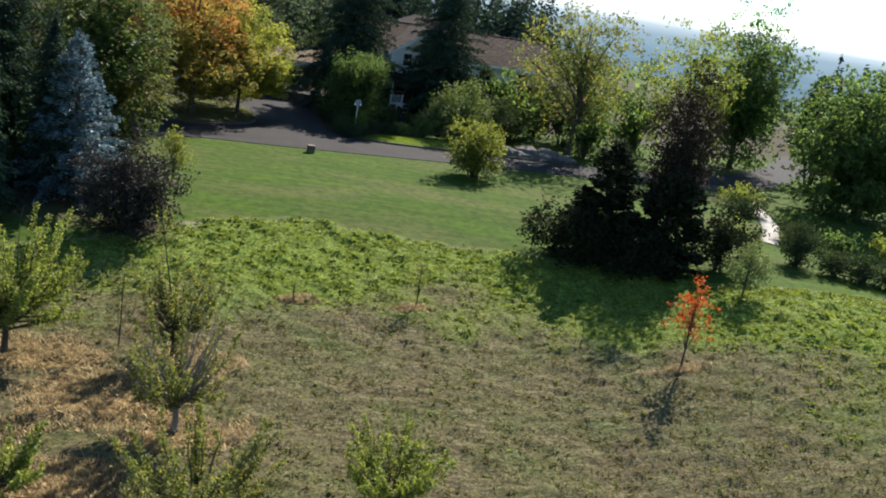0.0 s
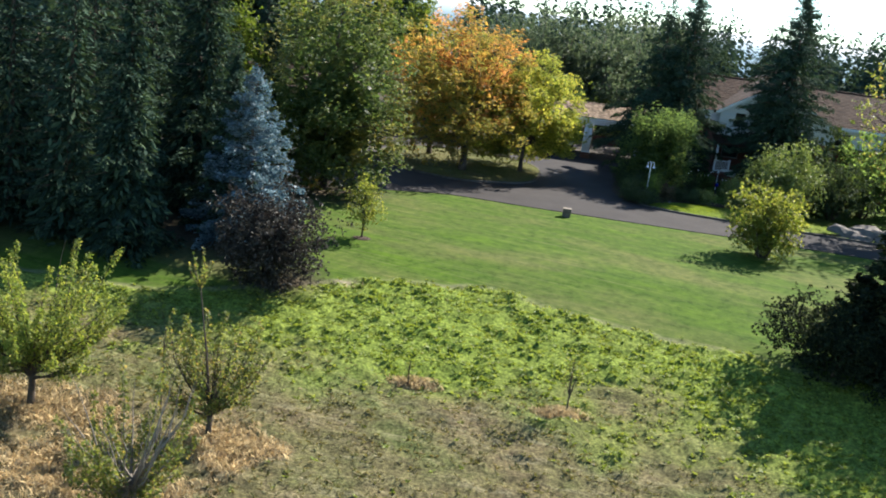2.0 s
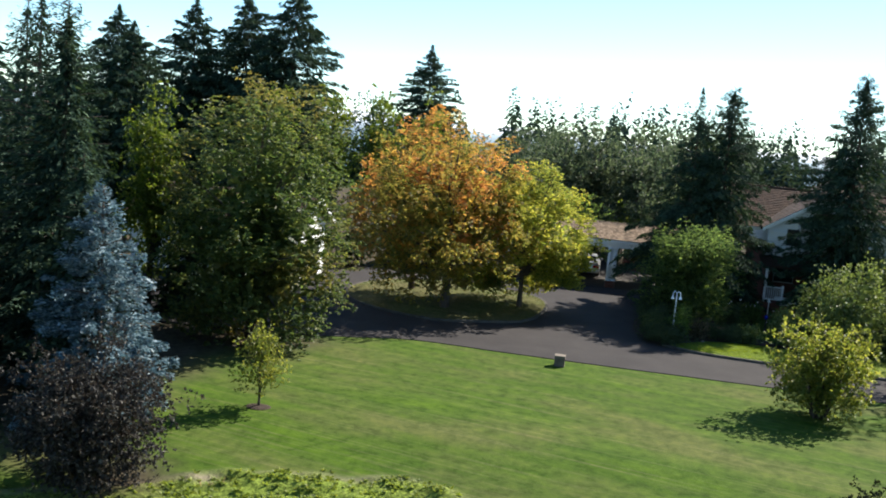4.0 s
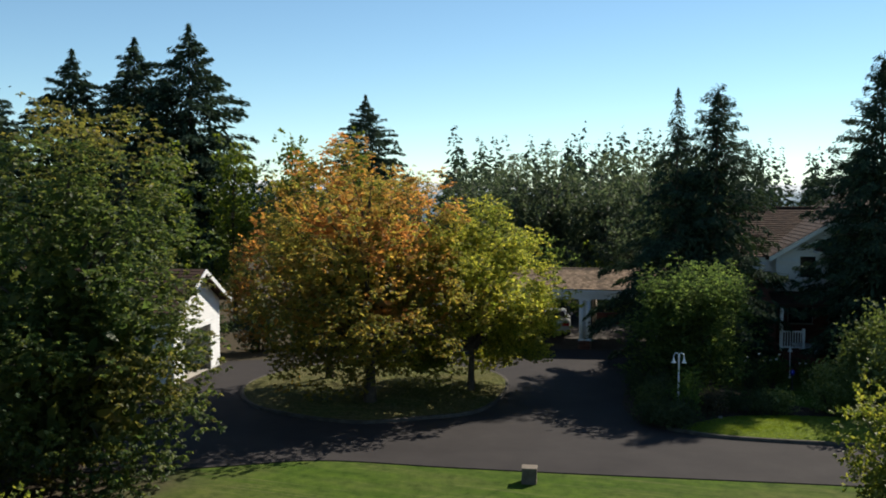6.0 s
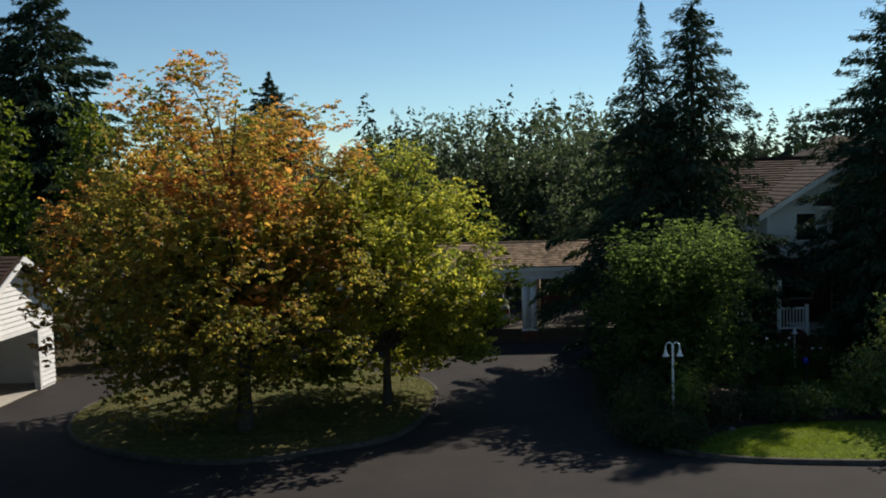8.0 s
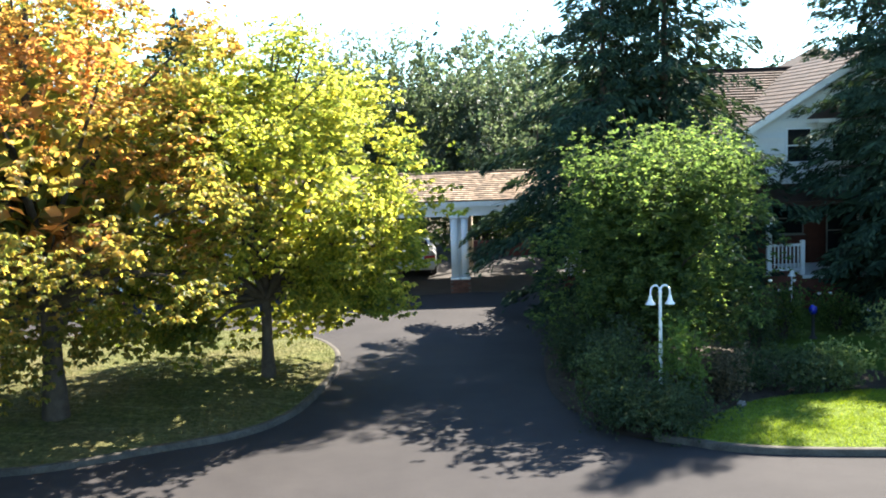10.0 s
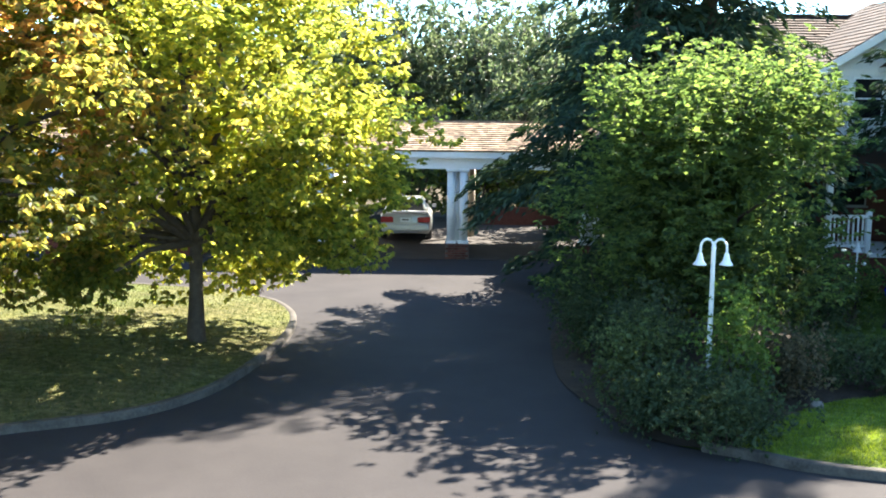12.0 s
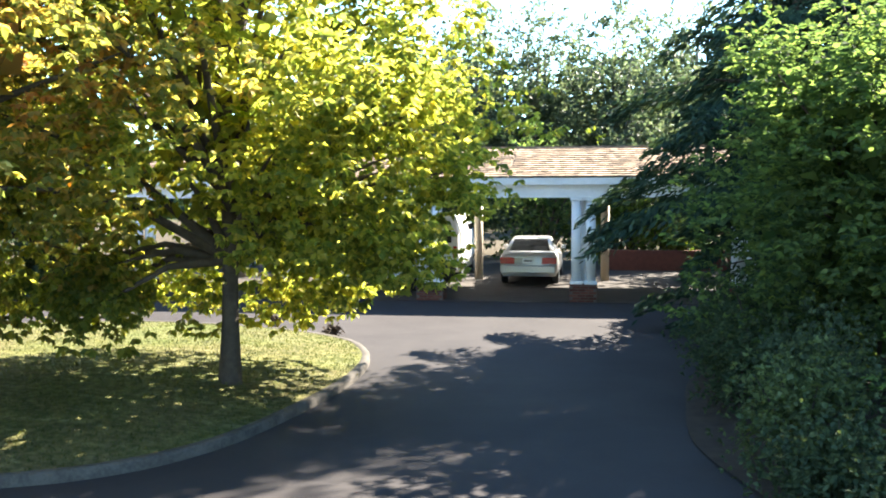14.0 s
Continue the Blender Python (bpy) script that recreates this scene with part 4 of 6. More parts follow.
    wpart("shingle_cover", from_arrays("shingle_cover", *shingle_field(6.6, 25.5, (-2.47, 5.10), (2.6, 7.42), 0.23, 0.34, rng)), M_SHINGLE, roof)
    wpart("ridge_cap", boxes((6.6, 2.45, 7.40, 25.5, 2.75, 7.47)), M_SHINGLE, roof)
    wpart("fascia", boxes((6.6, -2.52, 4.90, 8.6, -2.46, 5.10)), M_WHITE, roof)
    wpart("fascia", boxes((16.6, -2.52, 4.90, 25.5, -2.46, 5.10)), M_WHITE, roof)
    # higher roof of the rear block
    bm = bmesh.new()
    slab(bm, [(12.2, 4.0, 6.6), (18.6, 4.0, 6.6), (15.7, 8.0, 8.5), (15.1, 8.0, 8.5)], 0.12)
    slab(bm, [(12.2, 12, 6.6), (18.6, 12, 6.6), (15.7, 8.0, 8.5), (15.1, 8.0, 8.5)], 0.12)
    slab(bm, [(18.6, 4.0, 6.6), (18.6, 12, 6.6), (15.7, 8.0, 8.49), (15.7, 8.0, 8.5)], 0.12)
    slab(bm, [(12.2, 4.0, 6.6), (15.1, 8.0, 8.5), (15.1, 8.0, 8.49), (12.2, 12, 6.6)], 0.12)
    wpart("rear_roof", bm, M_SHINGLE, h, "hipped brown shingle roof behind")
    wpart("vent_pipe", cylinder(bmesh.new(), 15.9, 7.2, 8.0, 8.8, 0.05), M_METAL, h)
    wpart("rear_wall", boxes((12.6, 4.4, 3.6, 18.2, 11.6, 6.55)), M_SIDING, h)
    # windows
    sash_window(h, 10.02, 10.72, 4.24, 5.22, -3.45, 0.05, 0)
    sash_window(h, 11.15, 11.85, 4.24, 5.22, -4.08, 0.05, 0)
    sash_window(h, 17.6, 18.8, 3.75, 4.65, -2.03)
    sash_window(h, 21.0, 22.2, 3.75, 4.65, -2.03)
    sash_window(h, 9.7, 10.8, 1.95, 2.9, -2.63, 0.03, 0, M_TRIM_DARK)
    sash_window(h, 11.6, 12.7, 1.1, 2.9, -2.63, 0.03, 0, M_TRIM_DARK)
    # bay with its own small roof
    bay = wpart("bay", boxes((10.95, -4.06, 3.66, 13.6, -3.4, 5.5)), M_SIDING, h, "pale bay with a dark hipped roof")
    bm = bmesh.new()
    a = [bm.verts.new(q) for q in ((10.62, -4.42, 5.52), (13.95, -4.42, 5.52), (13.95, -3.42, 5.52), (10.62, -3.42, 5.52))]
    b = [bm.verts.new(q) for q in ((11.7, -3.42, 6.35), (12.9, -3.42, 6.35))]
    bm.faces.new((a[0], a[1], b[1], b[0]))
    bm.faces.new((a[0], b[0], a[3]))
    bm.faces.new((a[1], a[2], b[1]))
    bm.faces.new((a[3], b[0], b[1], a[2]))
    bm.faces.new(a[::-1])
    wpart("bay_roof", bm, M_SHINGLE, bay)
    wpart("bay_fascia", boxes((10.6, -4.45, 5.40, 13.97, -3.44, 5.515)), M_WHITE, bay)
    # porch
    porch = wpart("porch", boxes((8.8, -5.2, 0, 14.5, -2.62, 0.96)), M_BRICK, h, "brick porch with a white edge")
    wpart("porch_edge", boxes((9.86, -5.26, 0.88, 14.5, -2.65, 0.98)), M_WHITE, porch)
    wpart("porch_roof", slab(bmesh.new(), [(8.6, -5.3, 3.15), (14.6, -5.3, 3.15), (14.6, -3.47, 3.55), (8.6, -3.47, 3.55)], 0.14), M_SHINGLE, porch)
    for x in (8.93, 11.6, 14.2):
        wpart("post", boxes((x - 0.07, -5.1, 0.96, x + 0.07, -4.96, 3.05), bevel=0.012), M_WHITE, porch)
    rail = wpart("railing", boxes((9.0, -5.07, 1.82, 9.86, -4.99, 1.89)), M_WHITE, porch, "white painted railing")
    wpart("bottom_rail", boxes((9.0, -5.06, 1.10, 9.86, -5.0, 1.16)), M_WHITE, rail)
    for i in range(7):
        x = 9.1 + i * 0.115
        wpart("baluster", boxes((x - 0.018, -5.045, 1.16, x + 0.018, -5.01, 1.82)), M_WHITE, rail)
    wpart("newel", boxes((9.86, -5.09, 0.96, 9.98, -4.97, 1.99), bevel=0.012), M_WHITE, rail)
    return h


house()


def garage():
    g = thing("garage", -17.3, -9.8, 0.0, "white weatherboard garage with an open door and dark roof", "garage")
    X, Y0, Y1, YC = -17.3, -12.5, -7.1, -9.8
    wpart("wall", boxes((X - 0.15, Y0, 0.0, X, -11.5, 2.15), (X - 0.15, -8.35, 0.0, X, Y1, 2.15), (X - 0.15, Y0, 2.15, X, Y1, 3.2)), M_WHITE, g, "sunlit white front wall with a wide opening")
    bm = bmesh.new()
    q = [(Y0, 3.2), (Y1, 3.2), (YC, 4.6)]
    a, b = [bm.verts.new((X, y, z)) for y, z in q], [bm.verts.new((X - 0.15, y, z)) for y, z in q]
    bm.faces.new(a)
    bm.faces.new(b[::-1])
    for i in range(3):
        bm.faces.new((a[i], b[i], b[(i + 1) % 3], a[(i + 1) % 3]))
    gable = wpart("gable", bm, M_WHITE, g)
    z = 0.1
    while z < 4.5:
        top = z + 0.17
        lim = 2.7 if top < 3.2 else (4.6 - top) / 0.52
        spans = [(YC - lim, YC + lim)] if z > 2.15 else [(Y0, -11.5), (-8.35, Y1)]
        for ya, yb in spans:
            if yb - ya > 0.15:
                bm = bmesh.new()
                q = [(X + 0.035, ya, z), (X + 0.035, yb, z), (X + 0.006, yb, top), (X + 0.006, ya, top)]
                f, k = [bm.verts.new(p) for p in q], [bm.verts.new((X + 0.002, p[1], p[2])) for p in q]
                bm.faces.new(f)
                bm.faces.new(k[::-1])
                for i in range(4):
                    bm.faces.new((f[i], k[i], k[(i + 1) % 4], f[(i + 1) % 4]))
                wpart("weatherboard", bm, M_WHITE, gable)
        z = top
    wpart("side_wall", boxes((-27, Y0, 0, X - 0.15, Y0 + 0.15, 3.2)), M_WHITE, g)
    wpart("side_wall", boxes((-27, Y1 - 0.15, 0, X - 0.15, Y1, 3.2)), M_WHITE, g)
    wpart("back_wall", boxes((-27.15, Y0, 0, -27, Y1, 3.2)), M_WHITE, g)
    wpart("inner_wall", boxes((-21.2, Y0 + 0.16, 0.05, -21.1, Y1 - 0.16, 3.1)), M_WHITE, g)
    wpart("floor", boxes((-27, Y0 + 0.16, 0.031, X - 0.01, Y1 - 0.16, 0.05)), M_CONCRETE, g)
    wpart("door_casing", boxes((X - 0.16, -11.62, 0.05, X + 0.06, -11.5, 2.15), (X - 0.16, -8.35, 0.05, X + 0.06, -8.22, 2.15), (X - 0.16, -11.62, 2.15, X + 0.06, -8.22, 2.28)), M_WHITE, g)
    for y0, y1 in ((Y0 - 0.45, YC), (Y1 + 0.45, YC)):
        bm = bmesh.new()
        slab(bm, [(-27.4, y0, 3.17), (X + 0.42, y0, 3.17), (X + 0.42, y1, 4.79), (-27.4, y1, 4.79)], 0.12)
        roof = wpart("roof", bm, M_SHINGLE, g, "dark shingle roof slope")
        bm = bmesh.new()
        n = 15
        for c in range(n):
            u, w = c / n, (c + 1.1) / n
            ya, yb = y0 + (y1 - y0) * u, y0 + (y1 - y0) * min(1, w)
            za, zb = 3.17 + 1.62 * u + 0.035, 3.17 + 1.62 * min(1, w) + 0.012
            for e in range(20):
                xa = -27.4 + e * 0.52
                slab(bm, [(xa, ya, za), (xa + 0.51, ya, za), (xa + 0.51, yb, zb), (xa, yb, zb)], 0.018)
        wpart("shingle_cover", bm, M_SHINGLE, roof)
        bm = bmesh.new()
        q = [(y0, 2.98), (y1, 4.60), (y1, 4.80), (y0, 3.18)]
        f, k = [bm.verts.new((X + 0.47, y, z)) for y, z in q], [bm.verts.new((X + 0.425, y, z)) for y, z in q]
        bm.faces.new(f)
        bm.faces.new(k[::-1])
        for i in range(4):
            bm.faces.new((f[i], k[i], k[(i + 1) % 4], f[(i + 1) % 4]))
        wpart("rake_board", bm, M_WHITE, g)
    return g


garage()

# carport floor: mottled concrete, its colour darkened to stand in for roof shade
M_SLAB = plain_material("stained_shade_slab", (0.05, 0.042, 0.036), 0.85, vary=0.35, scale=1.6, relief=0.3)
CARPORT_X = (-11.7, -7.8, -3.9, 0.0, 3.9)


def carport():
    c = thing("carport", -3.9, 0.0, 0.03, "white open carport with clustered columns and a cedar shake roof", "carport")
    slabs = []
    for x in CARPORT_X:
        base = wpart("brick_base", boxes((x - 0.36, -0.30, 0.03, x + 0.32, 0.36, 0.46)), M_MORTAR if -4 < x < 1 else M_BRICK, c, "red brick pier base")
        for dx, dy in ((-0.2, -0.12), (0.16, -0.14), (-0.02, 0.18)):
            col = wpart("column", cylinder(bmesh.new(), x + dx, dy, 0.55, 2.62, 0.125, 18), M_WHITE, c, "fluted white column", True)
            wpart("plinth", boxes((x + dx - 0.155, dy - 0.155, 0.48, x + dx + 0.155, dy + 0.155, 0.56), bevel=0.015), M_WHITE, col)
            wpart("capital", boxes((x + dx - 0.155, dy - 0.155, 2.585, x + dx + 0.155, dy + 0.155, 2.66), bevel=0.015), M_WHITE, col)
        wpart("cap_stone", boxes((x - 0.37, -0.31, 0.46, x + 0.33, 0.37, 0.485)), M_BRICK, base)
        slabs.append(base)
        wpart("back_column", cylinder(bmesh.new(), x + 0.55, 5.6, 0.03, 2.62, 0.13, 14), M_ORANGE, c, "buff rear column", True)
    wpart("beam", boxes((-12.6, -0.24, 2.66, 5.0, 0.26, 3.04)), M_WHITE, c, "white front beam")
    wpart("beam", boxes((-12.6, 5.45, 2.62, 5.0, 5.75, 3.0)), M_WHITE, c)
    wpart("side_beam", boxes((4.7, 0.26, 2.66, 4.95, 5.45, 3.02)), M_WHITE, c)
    wpart("fascia", boxes((-12.9, -0.40, 2.985, 5.22, -0.34, 3.155)), M_WHITE, c)
    wpart("soffit", boxes((-12.9, -0.34, 3.0, 5.20, 5.9, 3.05)), M_WHITE, c)
    bm = bmesh.new()
    slab(bm, [(-12.95, -0.40, 3.17), (5.27, -0.40, 3.17), (5.27, 2.7, 4.02), (-12.95, 2.7, 4.02)], 0.05)
    slab(bm, [(-12.95, 6.05, 3.17), (5.27, 6.05, 3.17), (5.27, 2.7, 4.02), (-12.95, 2.7, 4.02)], 0.05)
    roof = wpart("roof", bm, M_SHAKE, c, "weathered cedar shake roof")
    bm = bmesh.new()
    q = [(-0.3, 3.05), (5.9, 3.05), (2.7, 3.93)]
    a, b = [bm.verts.new((5.18, y, z)) for y, z in q], [bm.verts.new((5.10, y, z)) for y, z in q]
    bm.faces.new(a)
    bm.faces.new(b[::-1])
    for i in range(3):
        bm.faces.new((a[i], b[i], b[(i + 1) % 3], a[(i + 1) % 3]))
    wpart("gable_end", bm, M_WHITE, c)
    wpart("ridge_cap", boxes((-12.95, 2.6, 4.0, 5.28, 2.8, 4.065)), M_SHAKE, roof)
    rng = np.random.default_rng(8)
    A = shingle_field(-12.95, -1.9, (-0.42, 3.175), (2.66, 4.02), 0.215, 0.17, rng)
    B = shingle_field(1.3, 5.27, (-0.42, 3.175), (2.66, 4.02), 0.215, 0.17, rng)
    wpart("shake_field", from_arrays("shake_field", *[np.concatenate(q) for q in zip(*[(np.array(v), np.array(f) + k) for (v, f), k in ((A, 0), (B, len(A[0])))])]), M_SHAKE, roof)
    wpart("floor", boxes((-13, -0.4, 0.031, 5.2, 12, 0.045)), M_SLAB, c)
    wpart("back_wall", boxes((0.6, 9.6, 0.03, 5.6, 9.85, 0.74)), M_BRICK, c, "low red brick wall behind")
    return c, roof, slabs


CARPORT, CARPORT_ROOF, PIERS = carport()


# ---------------------------------------------------------------- vehicles
def wheel(parent, x, y, r=0.31, w=0.2):
    bm = lathe([(r * 0.62, -w / 2), (r * 0.93, -w / 2), (r, -w / 2 + 0.03), (r, w / 2 - 0.03), (r * 0.93, w / 2), (r * 0.62, w / 2)], 22)
    bmesh.ops.rotate(bm, verts=bm.verts[:], cent=(0, 0, 0), matrix=Matrix.Rotation(radians(90), 3, "Y"))
    wh = part("wheel", bm, M_RUBBER, parent, smooth=False)
    wh.location = (x, y, r)
    bm = lathe([(r * 0.12, -w / 2 - 0.004), (r * 0.6, -w / 2 - 0.012), (r * 0.62, w / 2 + 0.012), (r * 0.12, w / 2 + 0.004)], 16)
    bmesh.ops.rotate(bm, verts=bm.verts[:], cent=(0, 0, 0), matrix=Matrix.Rotation(radians(90), 3, "Y"))
    part("rim", bm, M_METAL, wh)
    return wh


def loft(stations):
    """A closed body from cross-sections: y and a list of (half width, height) from the sill up."""
    bm = bmesh.new()
    rings = []
    for y, sec in stations:
        rings.append([bm.verts.new((-w, y, z)) for w, z in sec] + [bm.verts.new((w, y, z)) for w, z in reversed(sec)])
    n = len(rings[0])
    for a, b in zip(rings, rings[1:]):
        for i in range(n):
            j = (i + 1) % n
            bm.faces.new((a[i], a[j], b[j], b[i]))
    bm.faces.new(rings[0][::-1])
    bm.faces.new(rings[-1])
    return bm


def sedan(x, y):
    c = thing("car", x, y, 0.045, "silver saloon car parked tail outwards under the carport", "car")
    low = [(0.00, 0.72, 0.36, 0.86), (0.06, 0.82, 0.27, 0.95), (0.7, 0.86, 0.22, 0.98), (1.5, 0.87, 0.2, 0.93), (3.2, 0.87, 0.2, 0.90), (4.2, 0.84, 0.24, 0.78), (4.62, 0.66, 0.34, 0.62)]
    bm = loft([(yy, [(w - 0.08, zb), (w, zb + 0.16), (w, zt - 0.16), (w - 0.10, zt)]) for yy, w, zb, zt in low])
    part("body", bm, M_CAR, c, smooth=True)
    cab = [(0.72, 0.70, 0.94, 0.955), (1.30, 0.68, 0.92, 1.29), (1.75, 0.66, 0.90, 1.36), (2.5, 0.65, 0.90, 1.35), (3.35, 0.68, 0.88, 0.93)]
    bm = loft([(yy, [(w + 0.06, zb), (w + 0.03, (zb + zt) / 2), (w - 0.10, zt - 0.015), (w - 0.18, zt)]) for yy, w, zb, zt in cab])
    part("cabin", bm, M_CAR, c, smooth=True)
    part("rear_window", slab(bmesh.new(), [(-0.60, 0.76, 0.99), (0.60, 0.76, 0.99), (0.50, 1.27, 1.315), (-0.50, 1.27, 1.315)], 0.03), M_GLASS, c)
    for s in (-1, 1):
        part("side_window", boxes((s * 0.66 - 0.03, 1.5, 0.98, s * 0.66 + 0.03, 2.7, 1.26)), M_GLASS, c)
        part("tail_light", boxes((min(s * 0.40, s * 0.82), -0.02, 0.64, max(s * 0.40, s * 0.82), 0.12, 0.83), bevel=0.02), M_TAIL, c, "red tail lamp")
        part("mirror", boxes((s * 0.93 - 0.07, 2.9, 0.92, s * 0.93 + 0.07, 3.0, 1.04), bevel=0.02), M_CAR, c)
    part("bumper", boxes((-0.80, -0.07, 0.36, 0.80, 0.12, 0.60), bevel=0.04), M_CAR, c)
    plate = part("number_plate", boxes((-0.17, -0.03, 0.66, 0.17, 0.0, 0.80)), M_WHITE, c)
    part("plate_bar", boxes((-0.12, -0.034, 0.71, 0.12, -0.031, 0.755)), M_DARK, plate)
    part("boot_trim", boxes((-0.45, -0.02, 0.815, 0.45, 0.02, 0.84)), M_METAL, c)
    for wx in (-0.76, 0.76):
        for wy in (0.95, 3.7):
            wheel(c, wx, wy)
    return c


def van(x, y):
    v = thing("van", x, y, 0.045, "tall white van parked deep under the carport", "van")
    bm = loft([(0, [(0.80, 0.4), (0.86, 0.7), (0.84, 1.5), (0.72, 1.95)]), (0.12, [(0.86, 0.3), (0.92, 0.7), (0.90, 1.5), (0.76, 2.02)]), (3.6, [(0.86, 0.3), (0.92, 0.7), (0.90, 1.5), (0.76, 2.02)]), (4.7, [(0.80, 0.35), (0.86, 0.7), (0.82, 0.95), (0.7, 1.0)])])
    part("body", bm, M_VAN, v, smooth=True)
    for s in (-1, 1):
        part("rear_window", boxes((min(s * 0.06, s * 0.68), -0.012, 1.2, max(s * 0.06, s * 0.68), 0.04, 1.7)), M_GLASS, v)
        part("tail_light", boxes((s * 0.79 - 0.06, -0.02, 0.75, s * 0.79 + 0.06, 0.06, 1.1)), M_TAIL, v)
        part("side_window", boxes((s * 0.87 - 0.03, 2.4, 1.2, s * 0.87 + 0.03, 3.5, 1.7)), M_GLASS, v)
        for wy in (0.9, 3.8):
            wheel(v, s * 0.8, wy, 0.33)
    part("bumper", boxes((-0.85, -0.1, 0.35, 0.85, 0.1, 0.55), bevel=0.03), M_DARK, v)
    return v


def cart(x, y, mat, label, rz=0):
    c = thing("golf_cart", x, y, 0.045, label, "golf cart", "carts under the carport", rz)
    part("body", loft([(0, [(0.5, 0.3), (0.58, 0.45), (0.56, 0.62), (0.46, 0.72)]), (0.5, [(0.56, 0.22), (0.6, 0.45), (0.58, 0.72), (0.44, 0.86)]), (0.75, [(0.56, 0.22), (0.6, 0.3), (0.58, 0.36), (0.5, 0.4)]), (1.3, [(0.56, 0.22), (0.6, 0.3), (0.58, 0.36), (0.5, 0.4)]), (1.4, [(0.56, 0.25), (0.6, 0.4), (0.58, 0.6), (0.5, 0.68)]), (2.3, [(0.5, 0.3), (0.56, 0.45), (0.54, 0.6), (0.45, 0.66)])]), mat, c, smooth=False)
    part("seat", boxes((-0.5, 1.35, 0.68, 0.5, 1.85, 0.82), bevel=0.04), M_VINYL, c)
    part("backrest", boxes((-0.5, 1.85, 0.8, 0.5, 1.97, 1.25), bevel=0.04), mat, c)
    part("front_bar", boxes((-0.6, -0.1, 0.40, 0.6, -0.02, 0.50), (-0.6, -0.08, 0.5, -0.52, -0.02, 0.74), (0.52, -0.08, 0.5, 0.6, -0.02, 0.74), (-0.6, -0.08, 0.70, 0.6, -0.02, 0.77), bevel=0.015), M_WHITE, c, "white front guard bar")
    part("dash", boxes((-0.5, 0.45, 0.84, 0.5, 0.7, 1.0), bevel=0.03), mat, c)
    part("windscreen_frame", boxes((-0.52, 0.5, 1.0, -0.48, 0.54, 1.35), (0.48, 0.5, 1.0, 0.52, 0.54, 1.35), (-0.52, 0.5, 1.31, 0.52, 0.54, 1.35)), M_WHITE, c)
    bm = lathe([(0.155, -0.012), (0.175, -0.012), (0.175, 0.012), (0.155, 0.012)], 16)
    sw = part("steering_wheel", bm, M_DARK, c)
    sw.location, sw.rotation_euler = (-0.25, 0.85, 1.05), (radians(50), 0, 0)
    for s in (-1, 1):
        part("headlight", boxes((s * 0.38 - 0.08, -0.03, 0.54, s * 0.38 + 0.08, 0.05, 0.64), bevel=0.02), M_GLASS, c)
        for wy in (0.32, 1.95):
            wheel(c, s * 0.52, wy, 0.22, 0.16)
    return c


sedan(-1.68, 3.75)
van(-4.75, 4.6)
cart(-5.25, 1.6, M_CART, "beige golf cart with a white front guard")
cart(-7.0, 1.5, M_VAN, "white golf cart half hidden behind maple leaves")


# ---------------------------------------------------------------- garden things
def lamp_post():
    l = thing("garden_lamp", 3.31, -15.5, 0.12, "white twin-arm garden lamp with bell shades", "lamp")
    part("post", lathe([(0.075, 0), (0.075, 0.06), (0.040, 0.12), (0.035, 1.2), (0.030, 2.18), (0.038, 2.2), (0.026, 2.25)], 14), M_WHITE, l, smooth=True)
    for s in (-1, 1):
        arc = [(0, 0, 2.16, 0.019)] + [(s * (0.092 - 0.092 * math.cos(a)), 0, 2.19 + 0.14 * math.sin(a) ** 0.8, 0.018) for a in [math.pi * k / 9 for k in range(1, 9)]] + [(s * 0.185, 0, 2.14, 0.018)]
        arm = part("arm", tube_mesh("arm", [arc], 8), M_WHITE, l, smooth=True)
        sh = part("shade", lathe([(0.018, 0.08), (0.03, 0.07), (0.038, 0.025), (0.054, -0.03), (0.092, -0.08), (0.096, -0.09), (0.083, -0.085)], 18), M_WHITE, arm, "white bell-shaped shade", True)
        sh.location = (s * 0.185, 0, 2.06)
        bulb = part("bulb", lathe([(0.01, -0.09), (0.035, -0.07), (0.04, -0.04), (0.02, 0.0)], 10), M_GLASS, arm, smooth=True)
        bulb.location = (s * 0.185, 0, 2.06)
    return l


lamp_post()


def path_lamp():
    l = thing("path_lamp", 9.0, -6.7, 0.0, "low white garden lamp with one bell shade by the porch", "lamp")
    part("post", lathe([(0.05, 0), (0.05, 0.04), (0.022, 0.08), (0.02, 1.3), (0.028, 1.32), (0.012, 1.36)], 12), M_WHITE, l, smooth=True)
    sh = part("shade", lathe([(0.02, 0.1), (0.034, 0.085), (0.045, 0.03), (0.066, -0.04), (0.112, -0.1), (0.117, -0.11), (0.10, -0.105)], 18), M_WHITE, l, "white bell-shaped shade", True)
    sh.location = (0, 0, 1.3)
    return l


path_lamp()


def stump():
    s = thing("tree_stump", -1.68, -24.1, -0.02, "square weathered wooden stump with a pale top on the lawn", "stump")
    bm = boxes((-0.21, -0.2, -0.05, 0.21, 0.2, 0.44))
    bmesh.ops.subdivide_edges(bm, edges=bm.edges[:], cuts=4, use_grid_fill=True)
    for v in bm.verts:
        n = noise.noise(v.co * 4)
        v.co.x *= 1 + 0.08 * n
        v.co.y *= 1 + 0.08 * n
    part("block", bm, M_WOOD, s)
    part("top", boxes((-0.225, -0.215, 0.435, 0.225, 0.215, 0.485), bevel=0.012), M_WOOD_PALE, s, "pale sawn top")
    return s


stump()


